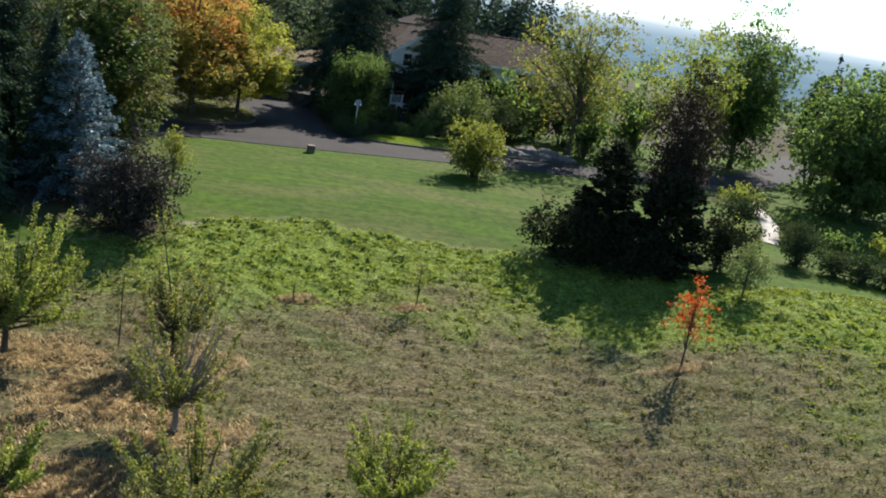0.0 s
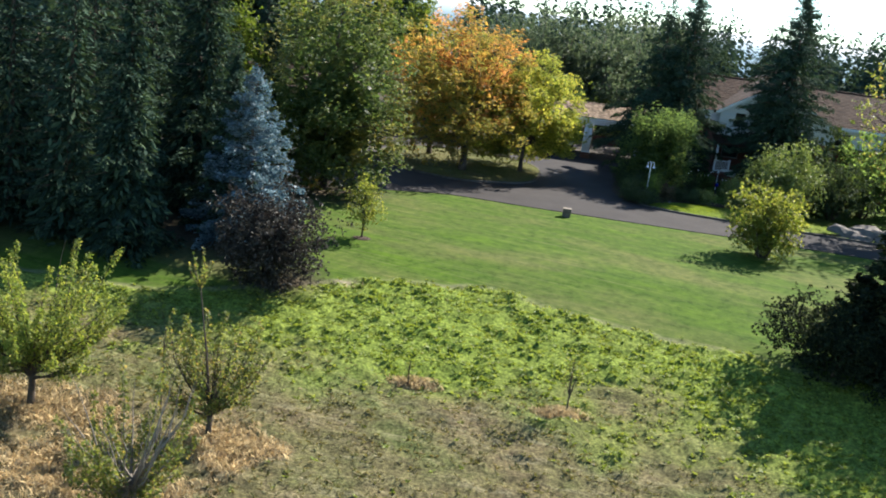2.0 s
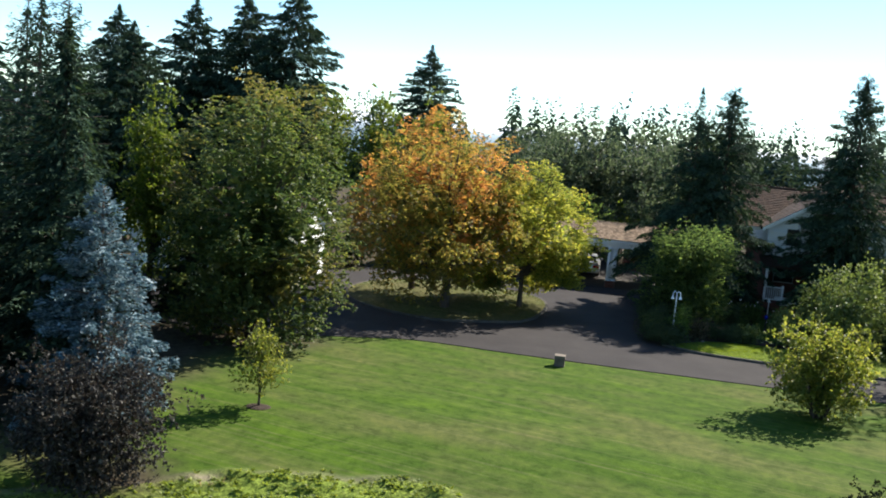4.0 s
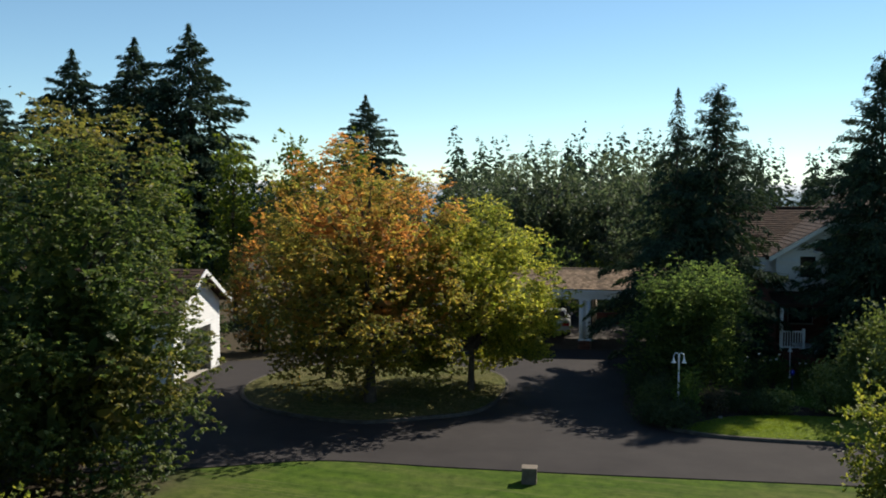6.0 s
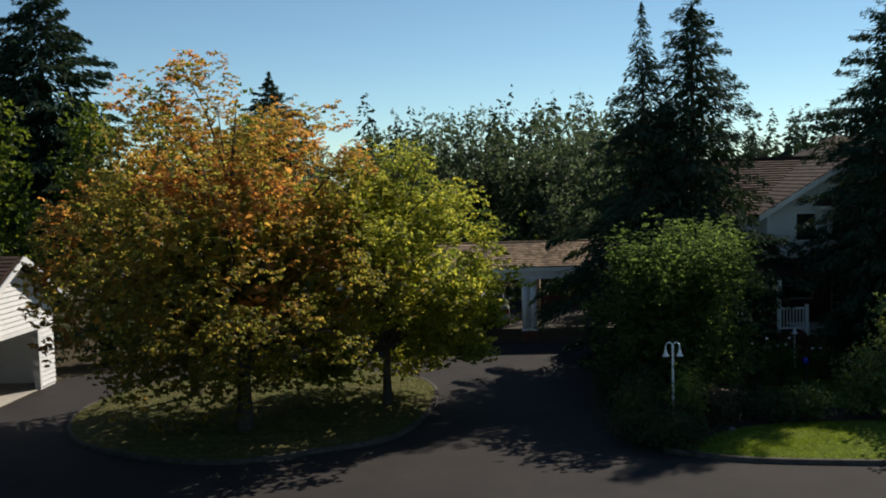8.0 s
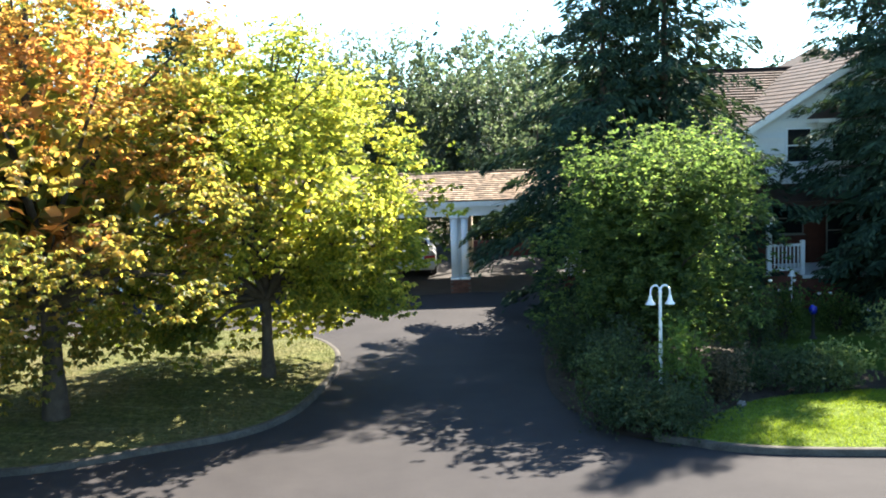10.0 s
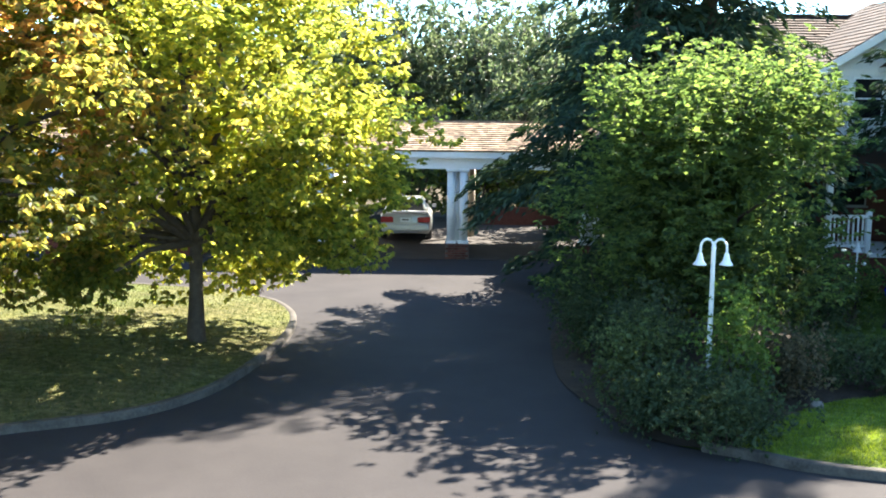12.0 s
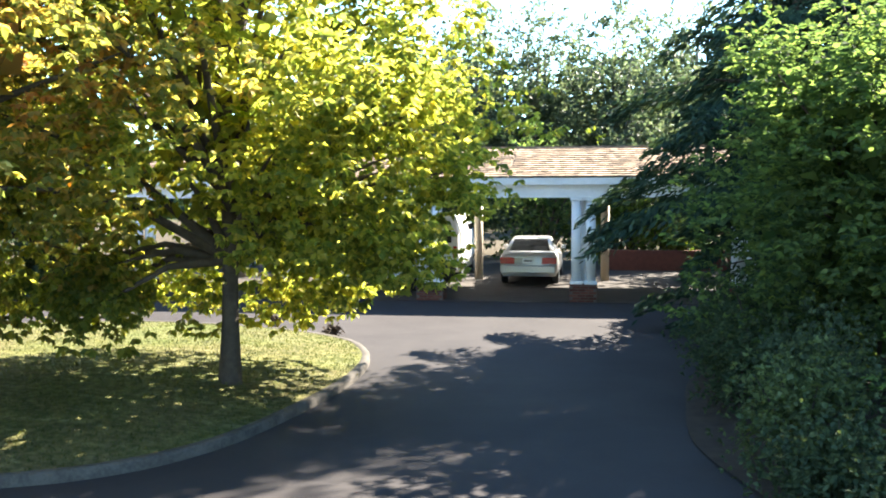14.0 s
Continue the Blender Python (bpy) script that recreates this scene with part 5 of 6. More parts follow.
def bird_bath():
    b = thing("gazing_globe", 8.55, -9.43, 0.0, "cobalt blue glass globe on a dark pedestal among roses", "garden ornament")
    part("pedestal", lathe([(0.11, 0), (0.09, 0.04), (0.045, 0.1), (0.04, 0.56), (0.08, 0.62)], 12), M_DARK, b, smooth=True)
    part("globe", lathe([(0.03, 0.62), (0.075, 0.645), (0.105, 0.72), (0.098, 0.79), (0.06, 0.845), (0.015, 0.86)], 16), M_BLUE, b, smooth=True)


bird_bath()


def boulder(x, y, z, r, h, seed, label="grey granite boulder beside the drive"):
    rng = np.random.default_rng(seed)
    bm = bmesh.new()
    bmesh.ops.create_icosphere(bm, subdivisions=3, radius=1)
    off = Vector(rng.random(3) * 20)
    for v in bm.verts:
        k = 1 + 0.35 * noise.noise(v.co * 1.3 + off) + 0.12 * noise.noise(v.co * 3.5 + off)
        v.co = Vector((v.co.x * r[0] * k, v.co.y * r[1] * k, max(-0.25, v.co.z * k) * h))
    me = bpy.data.meshes.new("boulder")
    bm.to_mesh(me)
    bm.free()
    me.materials.append(M_ROCK)
    o = new("boulder", me)
    o.location = (x, y, z)
    tagged(o, label, "rock", "boulders by the drive")


for i, (x, y, r, h) in enumerate(((14.9, -17.3, (1.0, 0.7), 0.45), (16.3, -16.9, (1.3, 0.8), 0.55), (17.8, -17.4, (1.2, 0.8), 0.6), (19.1, -18.0, (0.9, 0.6), 0.4), (17.2, -18.2, (0.7, 0.5), 0.3), (15.6, -18.3, (0.6, 0.45), 0.28))):
    boulder(x, y, 0.08, r, h, 20 + i)
boulder(4.78, -15.75, 0.15, (0.09, 0.075), 0.09, 31, "pale rounded stone at the edge of the bed")

line = smooth_line([(30.2, -24.9), (28.7, -28.4), (26.5, -33.2), (23.6, -37.1)], 6)
v, f = [], []
for k, (x, y) in enumerate(line):
    a, b = Vector(line[max(k - 1, 0)]), Vector(line[min(k + 1, len(line) - 1)])
    d = (b - a).normalized()
    for side in (-0.55, 0.55):
        px_, py_ = x - d.y * side, y + d.x * side
        v += [(px_, py_, ground_z(px_, py_) - 0.15), (px_, py_, ground_z(px_, py_) + 0.05)]
    if k:
        q = 4 * k
        f += [(q - 3, q - 1, q + 3, q + 1), (q - 4, q - 3, q + 1, q), (q - 1, q - 2, q + 2, q + 3)]
me = from_arrays("pavement", v, f)
me.materials.append(M_CONCRETE)
tagged(new("pavement", me), "pale concrete garden path between hedges", "path", kind="structure")

# small dark clods on the drive
for i, (x, y) in enumerate(((-6.35, -5.55), (-4.75, -6.75))):
    rng = np.random.default_rng(60 + i)
    t = thing("leaf_pile", x, y, 0.03, "small dark pile of fallen twigs and leaves on asphalt", "debris", "leaf piles")
    cl = crown_shape(rng, (0, 0, 0.1), (0.16, 0.13, 0.13), 26, 0.6, 0.3, floor=0.0)
    part("leaf_heap", leafy("leaf_heap", rng, cl, (0, 0, 0), 12, 0.04, 0.07, 0.2), M_SOIL, t)
    part("twig_heap", tube_mesh("twig_heap", [[(*(rng.normal(size=2) * 0.05), 0.0, 0.012), (*(rng.normal(size=2) * 0.12), 0.25, 0.004)] for _ in range(7)], 4), M_BARK, t)

# ---------------------------------------------------------------- trees round the drive
broadleaf("maple_tree", -4.65, -12.4, 0.36, 7.9, (3.7, 3.9), L_MAPLE, "yellowing green maple on the grass island", seed=11, limb_r=0.75, clumps=190, per=343, sigma=0.37, size=0.105, core=(1200, 0.3), crown_low=0.19, trunk_r=0.12, uneven=0.16, taper=0.38, limb_count=60, droop=0.55, shell=0.24, weep=0.5, flat=0.42,
          extra=lambda rng: np.concatenate([np.stack([-3.6 + 3.6 * rng.random(22), -1.6 + 2.8 * rng.random(22), 1.08 + 0.85 * rng.random(22)], axis=1), np.stack([-0.4 + 3.6 * rng.random(32), -1.9 + 3.4 * rng.random(32), 2.1 + 2.1 * rng.random(32)], axis=1), np.stack([-3.4 + 5.2 * rng.random(18), 0.2 + 2.6 * rng.random(18), 1.05 + 0.6 * rng.random(18)], axis=1), np.stack([1.2 + 1.7 * rng.random(10), -2.0 + 2.4 * rng.random(10), 1.75 + 0.7 * rng.random(10)], axis=1)]))
broadleaf("maple_tree", -8.2, -15.4, 0.36, 10.0, (4.9, 4.6), L_ORANGE, "broad maple in orange and gold autumn leaf on the island", seed=12, clumps=270, per=308, sigma=0.40, size=0.108, flat=0.45, core=(3000, 0.38), crown_low=0.06, trunk_r=0.2, uneven=0.2, taper=0.12, limb_count=50, shift=(-0.7, 0), droop=0.55, shell=0.26, weep=0.5)
broadleaf("maple_tree", -10.85, -11.2, 0.36, 9.0, (3.4, 3.4), L_ORANGE, "maple with gold leaves at the far side of the island", seed=13, clumps=220, per=70, sigma=0.36, size=0.16, core=(1000, 0.4), crown_low=0.22, trunk_r=0.15, limb_count=24, weep=0.7)
broadleaf("hornbeam_tree", -14.6, -26.0, -0.05, 11.2, (4.0, 3.8), L_HORN, "tall dense green tree with bronzing top beside the lawn", seed=14, extra=lambda rng: np.concatenate([np.stack([2.6 + 1.25 * rng.random(46), -1.6 + 3.0 * rng.random(46), 1.6 + 5.6 * rng.random(46)], axis=1), np.stack([-2.5 + 5.7 * rng.random(50), -2.6 + 2.4 * rng.random(50), 0.25 + 1.6 * rng.random(50)], axis=1)]), clumps=600, per=84, sigma=0.31, size=0.135, core=(3000, 0.55), crown_low=-0.1, trunk_r=0.2, uneven=0.10, taper=0.10, limb_count=26, shell=0.38)
broadleaf("young_tree", -10.9, -34.7, -0.17, 2.75, (0.72, 0.72), L_YELLOW, "young green tree turning gold in a mulch ring on the lawn", seed=15, clumps=120, per=32, sigma=0.13, size=0.085, crown_low=0.16, trunk_r=0.035, limb_count=14, taper=0.3, droop=0.2)
mound("ground_mulch_ring", [(-10.9 + 0.42 * math.cos(a * 0.4488), -34.7 + 0.36 * math.sin(a * 0.4488)) for a in range(14)], 0.05, -0.19, "brown mulch ring round the young tree", 0, 1.0, 3, "mulch")
broadleaf("dogwood_tree", 4.15, -11.4, 0.12, 5.5, (2.3, 2.7), L_GREEN, "broad leafy green tree over the planting bed", seed=17, clumps=460, per=105, sigma=0.3, size=0.1, core=(1900, 0.42), crown_low=0.02, trunk_r=0.12, uneven=0.32, limb_count=30, shell=0.34, droop=0.3, taper=0.02, weep=0.6,
          extra=lambda rng: np.stack([np.cos(a := rng.random(120) * math.tau) * (q := 0.5 + 1.4 * np.sqrt(rng.random(120))), np.sin(a) * q * 1.3 - 0.55, 3.6 + 1.45 * rng.random(120)], axis=1))
conifer("spruce_tree", 4.1, -5.2, 0.0, 11.5, 4.45, L_FIR, "tall dark spruce with drooping boughs behind the bed", seed=21, low=0.2, step=0.46, whorl=11, dens=60, spray=0.27, droop=0.30, rise=0.14, power=0.94, width=0.13, inner=230, gaps=0.12, vary=0.5, core=2.0)
conifer("spruce_tree", 5.9, -5.0, 0.0, 13.2, 4.7, L_FIR, "tall dark spruce close beside the house", seed=22, step=0.46, whorl=11, dens=60, spray=0.27, droop=0.28, rise=0.18, power=0.72, width=0.14, inner=340, gaps=0.12, vary=0.5, core=2.6)
conifer("spruce_tree", 12.7, -6.5, 0.0, 14.4, 6.3, L_FIR, "dark spruce in front of the house gable", seed=23, step=0.5, whorl=11, dens=58, spray=0.27, droop=0.26, rise=0.2, power=0.95, width=0.14, cap=3.4, inner=420, vary=0.5, core=2.6)
shrub("golden_shrub", 8.2, -26.9, -0.06, (1.75, 1.7), 3.85, L_YELLOW, "large golden-leaved shrub on the lawn beside the drive", 24, 300, 44, 0.2, 0.125, 0.36, stems=22, shell=0.45, droop=-0.1)
shrub("pale_shrub", 11.85, -14.4, 0.12, (2.4, 2.1), 4.4, L_PALE, "tall pale green shrub beside the front lawn", 25, 360, 44, 0.24, 0.13, 0.34, stems=14, shell=0.45)
shrub("pale_shrub", 10.4, -13.5, 0.12, (1.0, 0.95), 4.0, L_PALE, "pale green shrub leaning over the front lawn", 28, 130, 44, 0.22, 0.12, 0.34, stems=10, shell=0.45)
shrub("dark_shrub", 15.3, -12.6, 0.08, (2.2, 2.0), 3.6, L_DEEP, "dense dark evergreen shrub before the house", 26, 220, 44, 0.24, 0.14, 0.3)
shrub("variegated_shrub", 9.0, -14.25, 0.1, (0.95, 0.9), 2.1, L_PALE, "rounded shrub with pale variegated leaves at the lawn edge", 27, 190, 46, 0.16, 0.075, 0.3)

BEDS = (("mounded_shrub", 2.15, -12.6, (0.6, 0.9), 1.1, L_DEEP, "low dark shrub overhanging the drive", 0), ("mounded_shrub", 2.35, -15.2, (0.7, 0.7), 1.15, L_OLIVE, "low olive-green shrub overhanging the drive", 0), ("mounded_shrub", 2.45, -16.5, (0.8, 0.6), 0.75, L_DEEP, "low dark shrub at the kerb end", 0), ("mounded_shrub", 3.1, -17.3, (0.72, 0.38), 0.72, L_DEEP, "low dark shrub spilling over the kerb", 0), ("mounded_shrub", 2.1, -10.4, (0.7, 1.0), 1.3, L_DEEP, "low dark shrub overhanging the drive", 0),
        ("mounded_shrub", 2.75, -14.4, (0.95, 1.0), 1.45, L_DUSK, "rounded green shrub at the edge of the drive", 0), ("mounded_shrub", 3.2, -16.5, (0.75, 0.55), 0.85, L_DEEP, "low dark evergreen shrub at the foot of the lamp", 0),
        ("mounded_shrub", 4.5, -15.2, (0.55, 0.42), 1.15, L_BRONZE, "twiggy bronze-tinted shrub behind the lawn edge", 0), ("mounded_shrub", 3.6, -15.85, (0.6, 0.4), 1.7, L_FRESH, "upright fresh green shrub half hiding the lamp post", 0),
        ("mounded_shrub", 2.5, -12.3, (0.9, 1.0), 1.7, L_DEEP, "dark green shrub along the drive", 0), ("mounded_shrub", 2.9, -8.6, (0.8, 1.6), 1.6, L_DEEP, "dark green shrub along the drive", 0),
        ("mounded_shrub", 7.05, -14.65, (0.6, 0.5), 0.98, L_PALE, "low variegated shrub behind the front lawn", 0), ("mounded_shrub", 6.3, -14.75, (0.6, 0.48), 0.82, L_DEEP, "low dark shrub behind the front lawn", 0),)
BEDS += (("rose_bush", 6.5, -11.3, (0.6, 0.55), 1.75, L_DEEP, "rose bush with scattered white blooms", 6), ("rose_bush", 7.75, -9.6, (0.6, 0.5), 1.35, L_GREEN, "rose bush with scattered white blooms", 4),
        ("rose_bush", 9.5, -8.7, (0.7, 0.5), 1.05, L_GREEN, "rose bush with scattered white blooms", 3), ("mounded_shrub", 5.35, -14.3, (0.6, 0.5), 0.8, L_DEEP, "low dark evergreen shrub beside the lawn", 0))
for i, (n, x, y, r, h, leaf, lab, fl) in enumerate(BEDS):
    shrub(n, x, y, 0.12, r, h, leaf, lab, 100 + i, int(56 + 60 * r[0]), 50, 0.15, 0.056, 0.38, flowers=fl, group="shrubs of the bed")

# ---------------------------------------------------------------- trees left of the lawn
conifer("blue_spruce", -15.5, -37.0, -0.35, 7.2, 2.8, L_SPRUCE, "silvery blue spruce at the edge of the dark conifers", seed=31, step=0.36, whorl=13, dens=68, spray=0.2, droop=0.10, rise=0.14, power=0.85, width=0.22, hang=-0.05, low=0.02, fan=0.13, vary=0.45)
shrub("purple_shrub", -13.2, -41.4, -0.95, (2.15, 1.9), 3.9, L_SMOKE, "dull purple-grey shrub with a ragged outline", 32, 470, 64, 0.2, 0.10, 0.3, stems=20, shell=0.42)
CON = ((-19.0, -33.5, 13.0, 3.4, L_TEAL), (-23.0, -36.0, 14.0, 3.6, L_TEAL), (-19.6, -40.0, 11.0, 2.7, L_TEAL), (-27.0, -30.0, 15.5, 3.8, L_TEAL), (-23.5, -28.0, 14.0, 3.5, L_FIR), (-16.6, -36.3, 8.0, 2.2, L_FIR), (-31, -40, 15, 3.8, L_FIR), (-28, -22, 14, 3.6, L_FIR), (-34, -30, 17, 4.2, L_FIR), (-22.3, -39.2, 12.2, 2.8, L_FIR), (-18.8, -22.6, 9.2, 2.5, L_TEAL), (-25.2, -38.5, 12.5, 3.0, L_TEAL), (-28.5, -36.0, 14.0, 3.4, L_FIR), (-26.5, -42.5, 11.0, 2.8, L_TEAL))
for i, (x, y, h, r, leaf) in enumerate(CON):
    conifer("cypress_tree", x, y, ground_z(x, y), h, r, leaf, "dense dark green conifer in the row beside the lawn", seed=40 + i, step=0.62, whorl=9, dens=46 if x > -20.5 else 15, spray=0.25, droop=0.24, rise=0.16, power=0.66, inner=480 if x > -20.5 else 220, group="conifers beside the lawn", width=0.17, low=0.01, hang=0.15, fan=0.2, vary=0.5, core=2.4)

broadleaf("poplar_tree", -20.6, -23.4, 0, 10.2, (1.5, 1.6), L_WILLOW, "bright green leafy tree among the conifers", seed=69, clumps=240, per=50, sigma=0.3, size=0.15, core=(400, 0.4), crown_low=0.1, taper=0.3, limb_count=16, droop=0.2)

# ---------------------------------------------------------------- trees behind
BIG = conifer("douglas_fir", -29.0, 18.6, 0, 19.8, 12.5, L_FIR, "very tall dark fir against the sky", seed=61, step=0.5, whorl=11, dens=24, spray=0.7, droop=0.22, rise=0.16, power=0.95, group="tall firs", width=0.12, low=0.1, gaps=0.1, cap=5.2, inner=110, vary=0.6)
for x, y, s, rz in ((-33.2, 18.5, 0.955, 70), (-37.6, 17.5, 0.91, 160), (-31, -6, 0.70, 40), (-44, 16, 0.85, 200)):
    copy_thing(BIG, pose(x, y, 0, 0, 0, rz) @ Matrix.Scale(s, 4))
copy_thing(BIG, pose(-30.1, 84.8, 0, 0, 0, 120) @ Matrix.Scale(1.04, 4))
for i, (x, y, h, r, leaf) in enumerate(((-21.5, 7, 11.6, 2.0, L_WILLOW), (-18.2, 9, 11.8, 1.9, L_WILLOW), (-24.6, 3.5, 10.6, 2.0, L_WILLOW), (-15.2, 12, 11.4, 2.0, L_WILLOW))):
    broadleaf("poplar_tree", x, y, 0, h, (r, r), leaf, "upright light green poplar behind the garage", seed=70 + i, clumps=180, per=32, sigma=0.34, size=0.24, crown_low=0.1, taper=0.35, limb_count=16, group="poplars", droop=0.1)
conifer("cedar_tree", -22.6, -3.0, 0, 8.6, 2.2, L_CEDAR, "grey-green cedar behind the garage", seed=75, step=0.34, whorl=8, dens=16, spray=0.4, droop=0.25)
conifer("cedar_tree", -26.0, 1.0, 0, 10.5, 2.6, L_FIR, "dark cedar behind the garage", seed=76, step=0.36, whorl=8, dens=16, spray=0.4, droop=0.25)
for i, (x, y, h, r) in enumerate(((-8.5, 17, 10.0, 2.6), (-4.6, 16, 11.2, 2.4), (-2.2, 18, 11.4, 2.3), (1.0, 16.5, 11.0, 2.6), (4.4, 17.5, 11.4, 2.6), (-12, 16, 9.4, 2.8), (7.6, 19, 11.5, 2.8), (-6.5, 22, 10.5, 2.8), (2.8, 23, 11.5, 2.8))):
    broadleaf("birch_tree", x, y, 0, h, (r, r), L_BACK, "grey-green leafy tree in the row behind the carport", seed=80 + i, clumps=270, per=35, sigma=0.27, size=0.175, core=(1300, 0.42), crown_low=0.04, taper=0.08, uneven=0.11, limb_count=16, group="trees behind the carport", bark=M_BARK_PALE, droop=0.7)

# shade behind the carport
for i, (x, y, r, h) in enumerate(((-16.6, -3.2, 1.6, 3.0), (-19.2, -5.2, 1.5, 3.4), (-14.2, -1.0, 1.5, 2.6))):
    shrub("dark_shrub", x, y, 0.0, (r, r * 0.9), h, L_DEEP, "dark evergreen shrub beside the garage", 170 + i, 100, 30, 0.26, 0.17, 0.3, group="shrubs beside the garage")
# most laurels made extra tall to keep sun off carport floor and car
for i, (x, y, r, h, leaf) in enumerate(((-13, 10.6, 1.7, 5.6, L_GREEN), (-10.2, 10.8, 1.8, 5.8, L_DEEP), (-7.4, 10.5, 1.7, 5.6, L_GREEN), (-4.6, 10.8, 1.8, 6.0, L_DEEP), (-1.8, 10.6, 1.7, 5.6, L_GREEN), (0.9, 11.6, 1.6, 4.4, L_WILLOW), (3.7, 11.6, 1.9, 9.0, L_BACK), (1.6, 12.2, 1.7, 7.6, L_BACK), (3.0, 10.9, 1.2, 3.4, L_WILLOW), (4.8, 7.5, 1.7, 5.5, L_DEEP), (6.2, 10.5, 2.0, 6.5, L_DEEP))):
    shrub("laurel_shrub", x, y, 0.0, (r, r * 0.8), h, leaf, "tall green laurel behind the carport", 180 + i, 90, 32, 0.26, 0.19, 0.3, group="laurels behind the carport")

# trees to the east
broadleaf("locust_tree", 20.0, -16.6, 0.0, 11.6, (4.7, 4.0), L_FRUIT, "airy tree with thin yellow-green leaves by the drive", seed=91, clumps=380, per=46, sigma=0.36, size=0.17, crown_low=0.16, trunk_r=0.17, uneven=0.4, limb_count=60, shell=0.6)
broadleaf("locust_tree", 29.0, -18.0, 0.0, 11.4, (3.6, 3.4), L_FRUITG, "airy yellow-green tree beside the road", seed=92, clumps=280, per=50, sigma=0.34, size=0.17, crown_low=0.15, trunk_r=0.14, uneven=0.36, limb_count=26)
broadleaf("oak_tree", 37.5, -13.0, 0.0, 14.0, (4.7, 4.2), L_GREEN, "tall dark green tree beside the road", seed=93, clumps=520, per=56, sigma=0.42, size=0.22, core=(1500, 0.6), crown_low=-0.06, trunk_r=0.2, uneven=0.3, taper=-0.1, limb_count=20)
broadleaf("linden_tree", 37.0, -29.0, 0.0, 10.8, (5.4, 5.0), L_GREEN, "broad round green tree with gilded top", seed=94, clumps=700, per=45, sigma=0.40, size=0.25, core=(2600, 0.7), crown_low=-0.15, trunk_r=0.2, uneven=0.2, limb_count=16)
for i, (x, y, h, r, leaf) in enumerate(((14.5, -10.5, 4.2, 2.2, L_DEEP), (18.0, -10.0, 4.4, 2.4, L_GREEN), (22.0, -11.0, 5.0, 2.4, L_DEEP), (22.0, -15.5, 5.0, 2.0, L_GREEN), (27.0, -13.5, 5.6, 2.4, L_GREEN), (21.5, -7.0, 7.6, 2.4, L_FRUIT), (26, -7.5, 7.8, 2.8, L_FRUITG), (30, -9, 8.2, 2.8, L_GREEN), (18.2, -6.5, 5.6, 1.8, L_GREEN), (15.6, -6.8, 5.2, 1.8, L_DEEP), (42, -18, 9, 3.2, L_HORN))):
    shrub("border_shrub", x, y, 0.0, (r, r * 0.9), h, leaf, "tall leafy shrub in the border before the house", 120 + i, 120, 20, 0.3, 0.26, 0.34, group="border shrubs")

# big dark clump at the field's edge
conifer("juniper_tree", 9.7, -41.4, ground_z(9.7, -41.4), 5.8, 2.5, L_JUNIPER, "dark juniper with upright tips at the edge of the field", seed=141, step=0.28, whorl=9, dens=40, spray=0.36, droop=-0.05, rise=0.25, power=0.72, width=0.26, hang=-0.1, low=0.01)
conifer("juniper_tree", 12.2, -43.3, ground_z(12.2, -43.3), 4.6, 2.4, L_JUNIPER, "dark spreading juniper at the edge of the field", seed=142, step=0.26, whorl=9, dens=40, spray=0.36, droop=-0.05, rise=0.2, power=0.5, width=0.26, hang=-0.1, low=0.01)
shrub("dark_shrub", 7.75, -42.0, ground_z(7.75, -42.0), (2.65, 2.3), 2.9, L_JUNIPER, "low dark evergreen mound at the edge of the lawn", 143, 360, 56, 0.22, 0.105, 0.13, shell=0.4)
shrub("dark_shrub", 10.2, -44.0, ground_z(10.2, -44.0), (2.3, 1.6), 2.5, L_JUNIPER, "low dark evergreen mound at the edge of the field", 144, 260, 56, 0.22, 0.105, 0.15, shell=0.4)
broadleaf("purple_tree", 13.5, -41.2, ground_z(13.5, -41.2), 9.0, (1.9, 1.9), L_PURPLE, "purple-leaved tree with thin upright twigs", seed=145, clumps=560, per=54, sigma=0.24, size=0.115, crown_low=0.12, trunk_r=0.13, uneven=0.34, limb_count=44, droop=-0.3)
shrub("green_shrub", 15.2, -43.8, ground_z(15.2, -43.8), (1.9, 1.5), 3.4, L_JUNIPER, "olive green shrub beside the junipers", 146, 170, 42, 0.2, 0.12, 0.3)
broadleaf("ball_tree", 13.85, -47.9, ground_z(13.85, -47.9), 2.65, (1.15, 1.15), L_PALE, "small round-headed grey-green tree on a thin stem", seed=147, clumps=150, per=40, sigma=0.13, size=0.085, crown_low=0.22, trunk_r=0.04, limb_count=16, uneven=0.12)
broadleaf("young_maple", 7.55, -53.1, ground_z(7.55, -53.1), 3.55, (0.85, 0.8), L_RED, "young maple in scarlet autumn leaf on a thin stem", seed=148, clumps=70, per=28, sigma=0.10, size=0.09, crown_low=0.30, trunk_r=0.03, limb_count=26, uneven=0.4, taper=0.3, droop=-0.8)
shrub("round_shrub", 21.2, -42.4, ground_z(21.2, -42.4), (1.15, 1.1), 2.6, L_DEEP, "clipped dark green rounded shrub", 149, 200, 44, 0.16, 0.09, 0.1)
for i, (x, y) in enumerate(((22.4, -43.9), (23.4, -45.0), (24.4, -46.1), (25.4, -47.2))):
    shrub("hedge_shrub", x, y, ground_z(x, y), (1.2, 0.85), 1.5, L_DEEP, "dense dark hedge shrub at the lawn edge", 150 + i, 110, 34, 0.18, 0.10, 0.18, group="hedge")
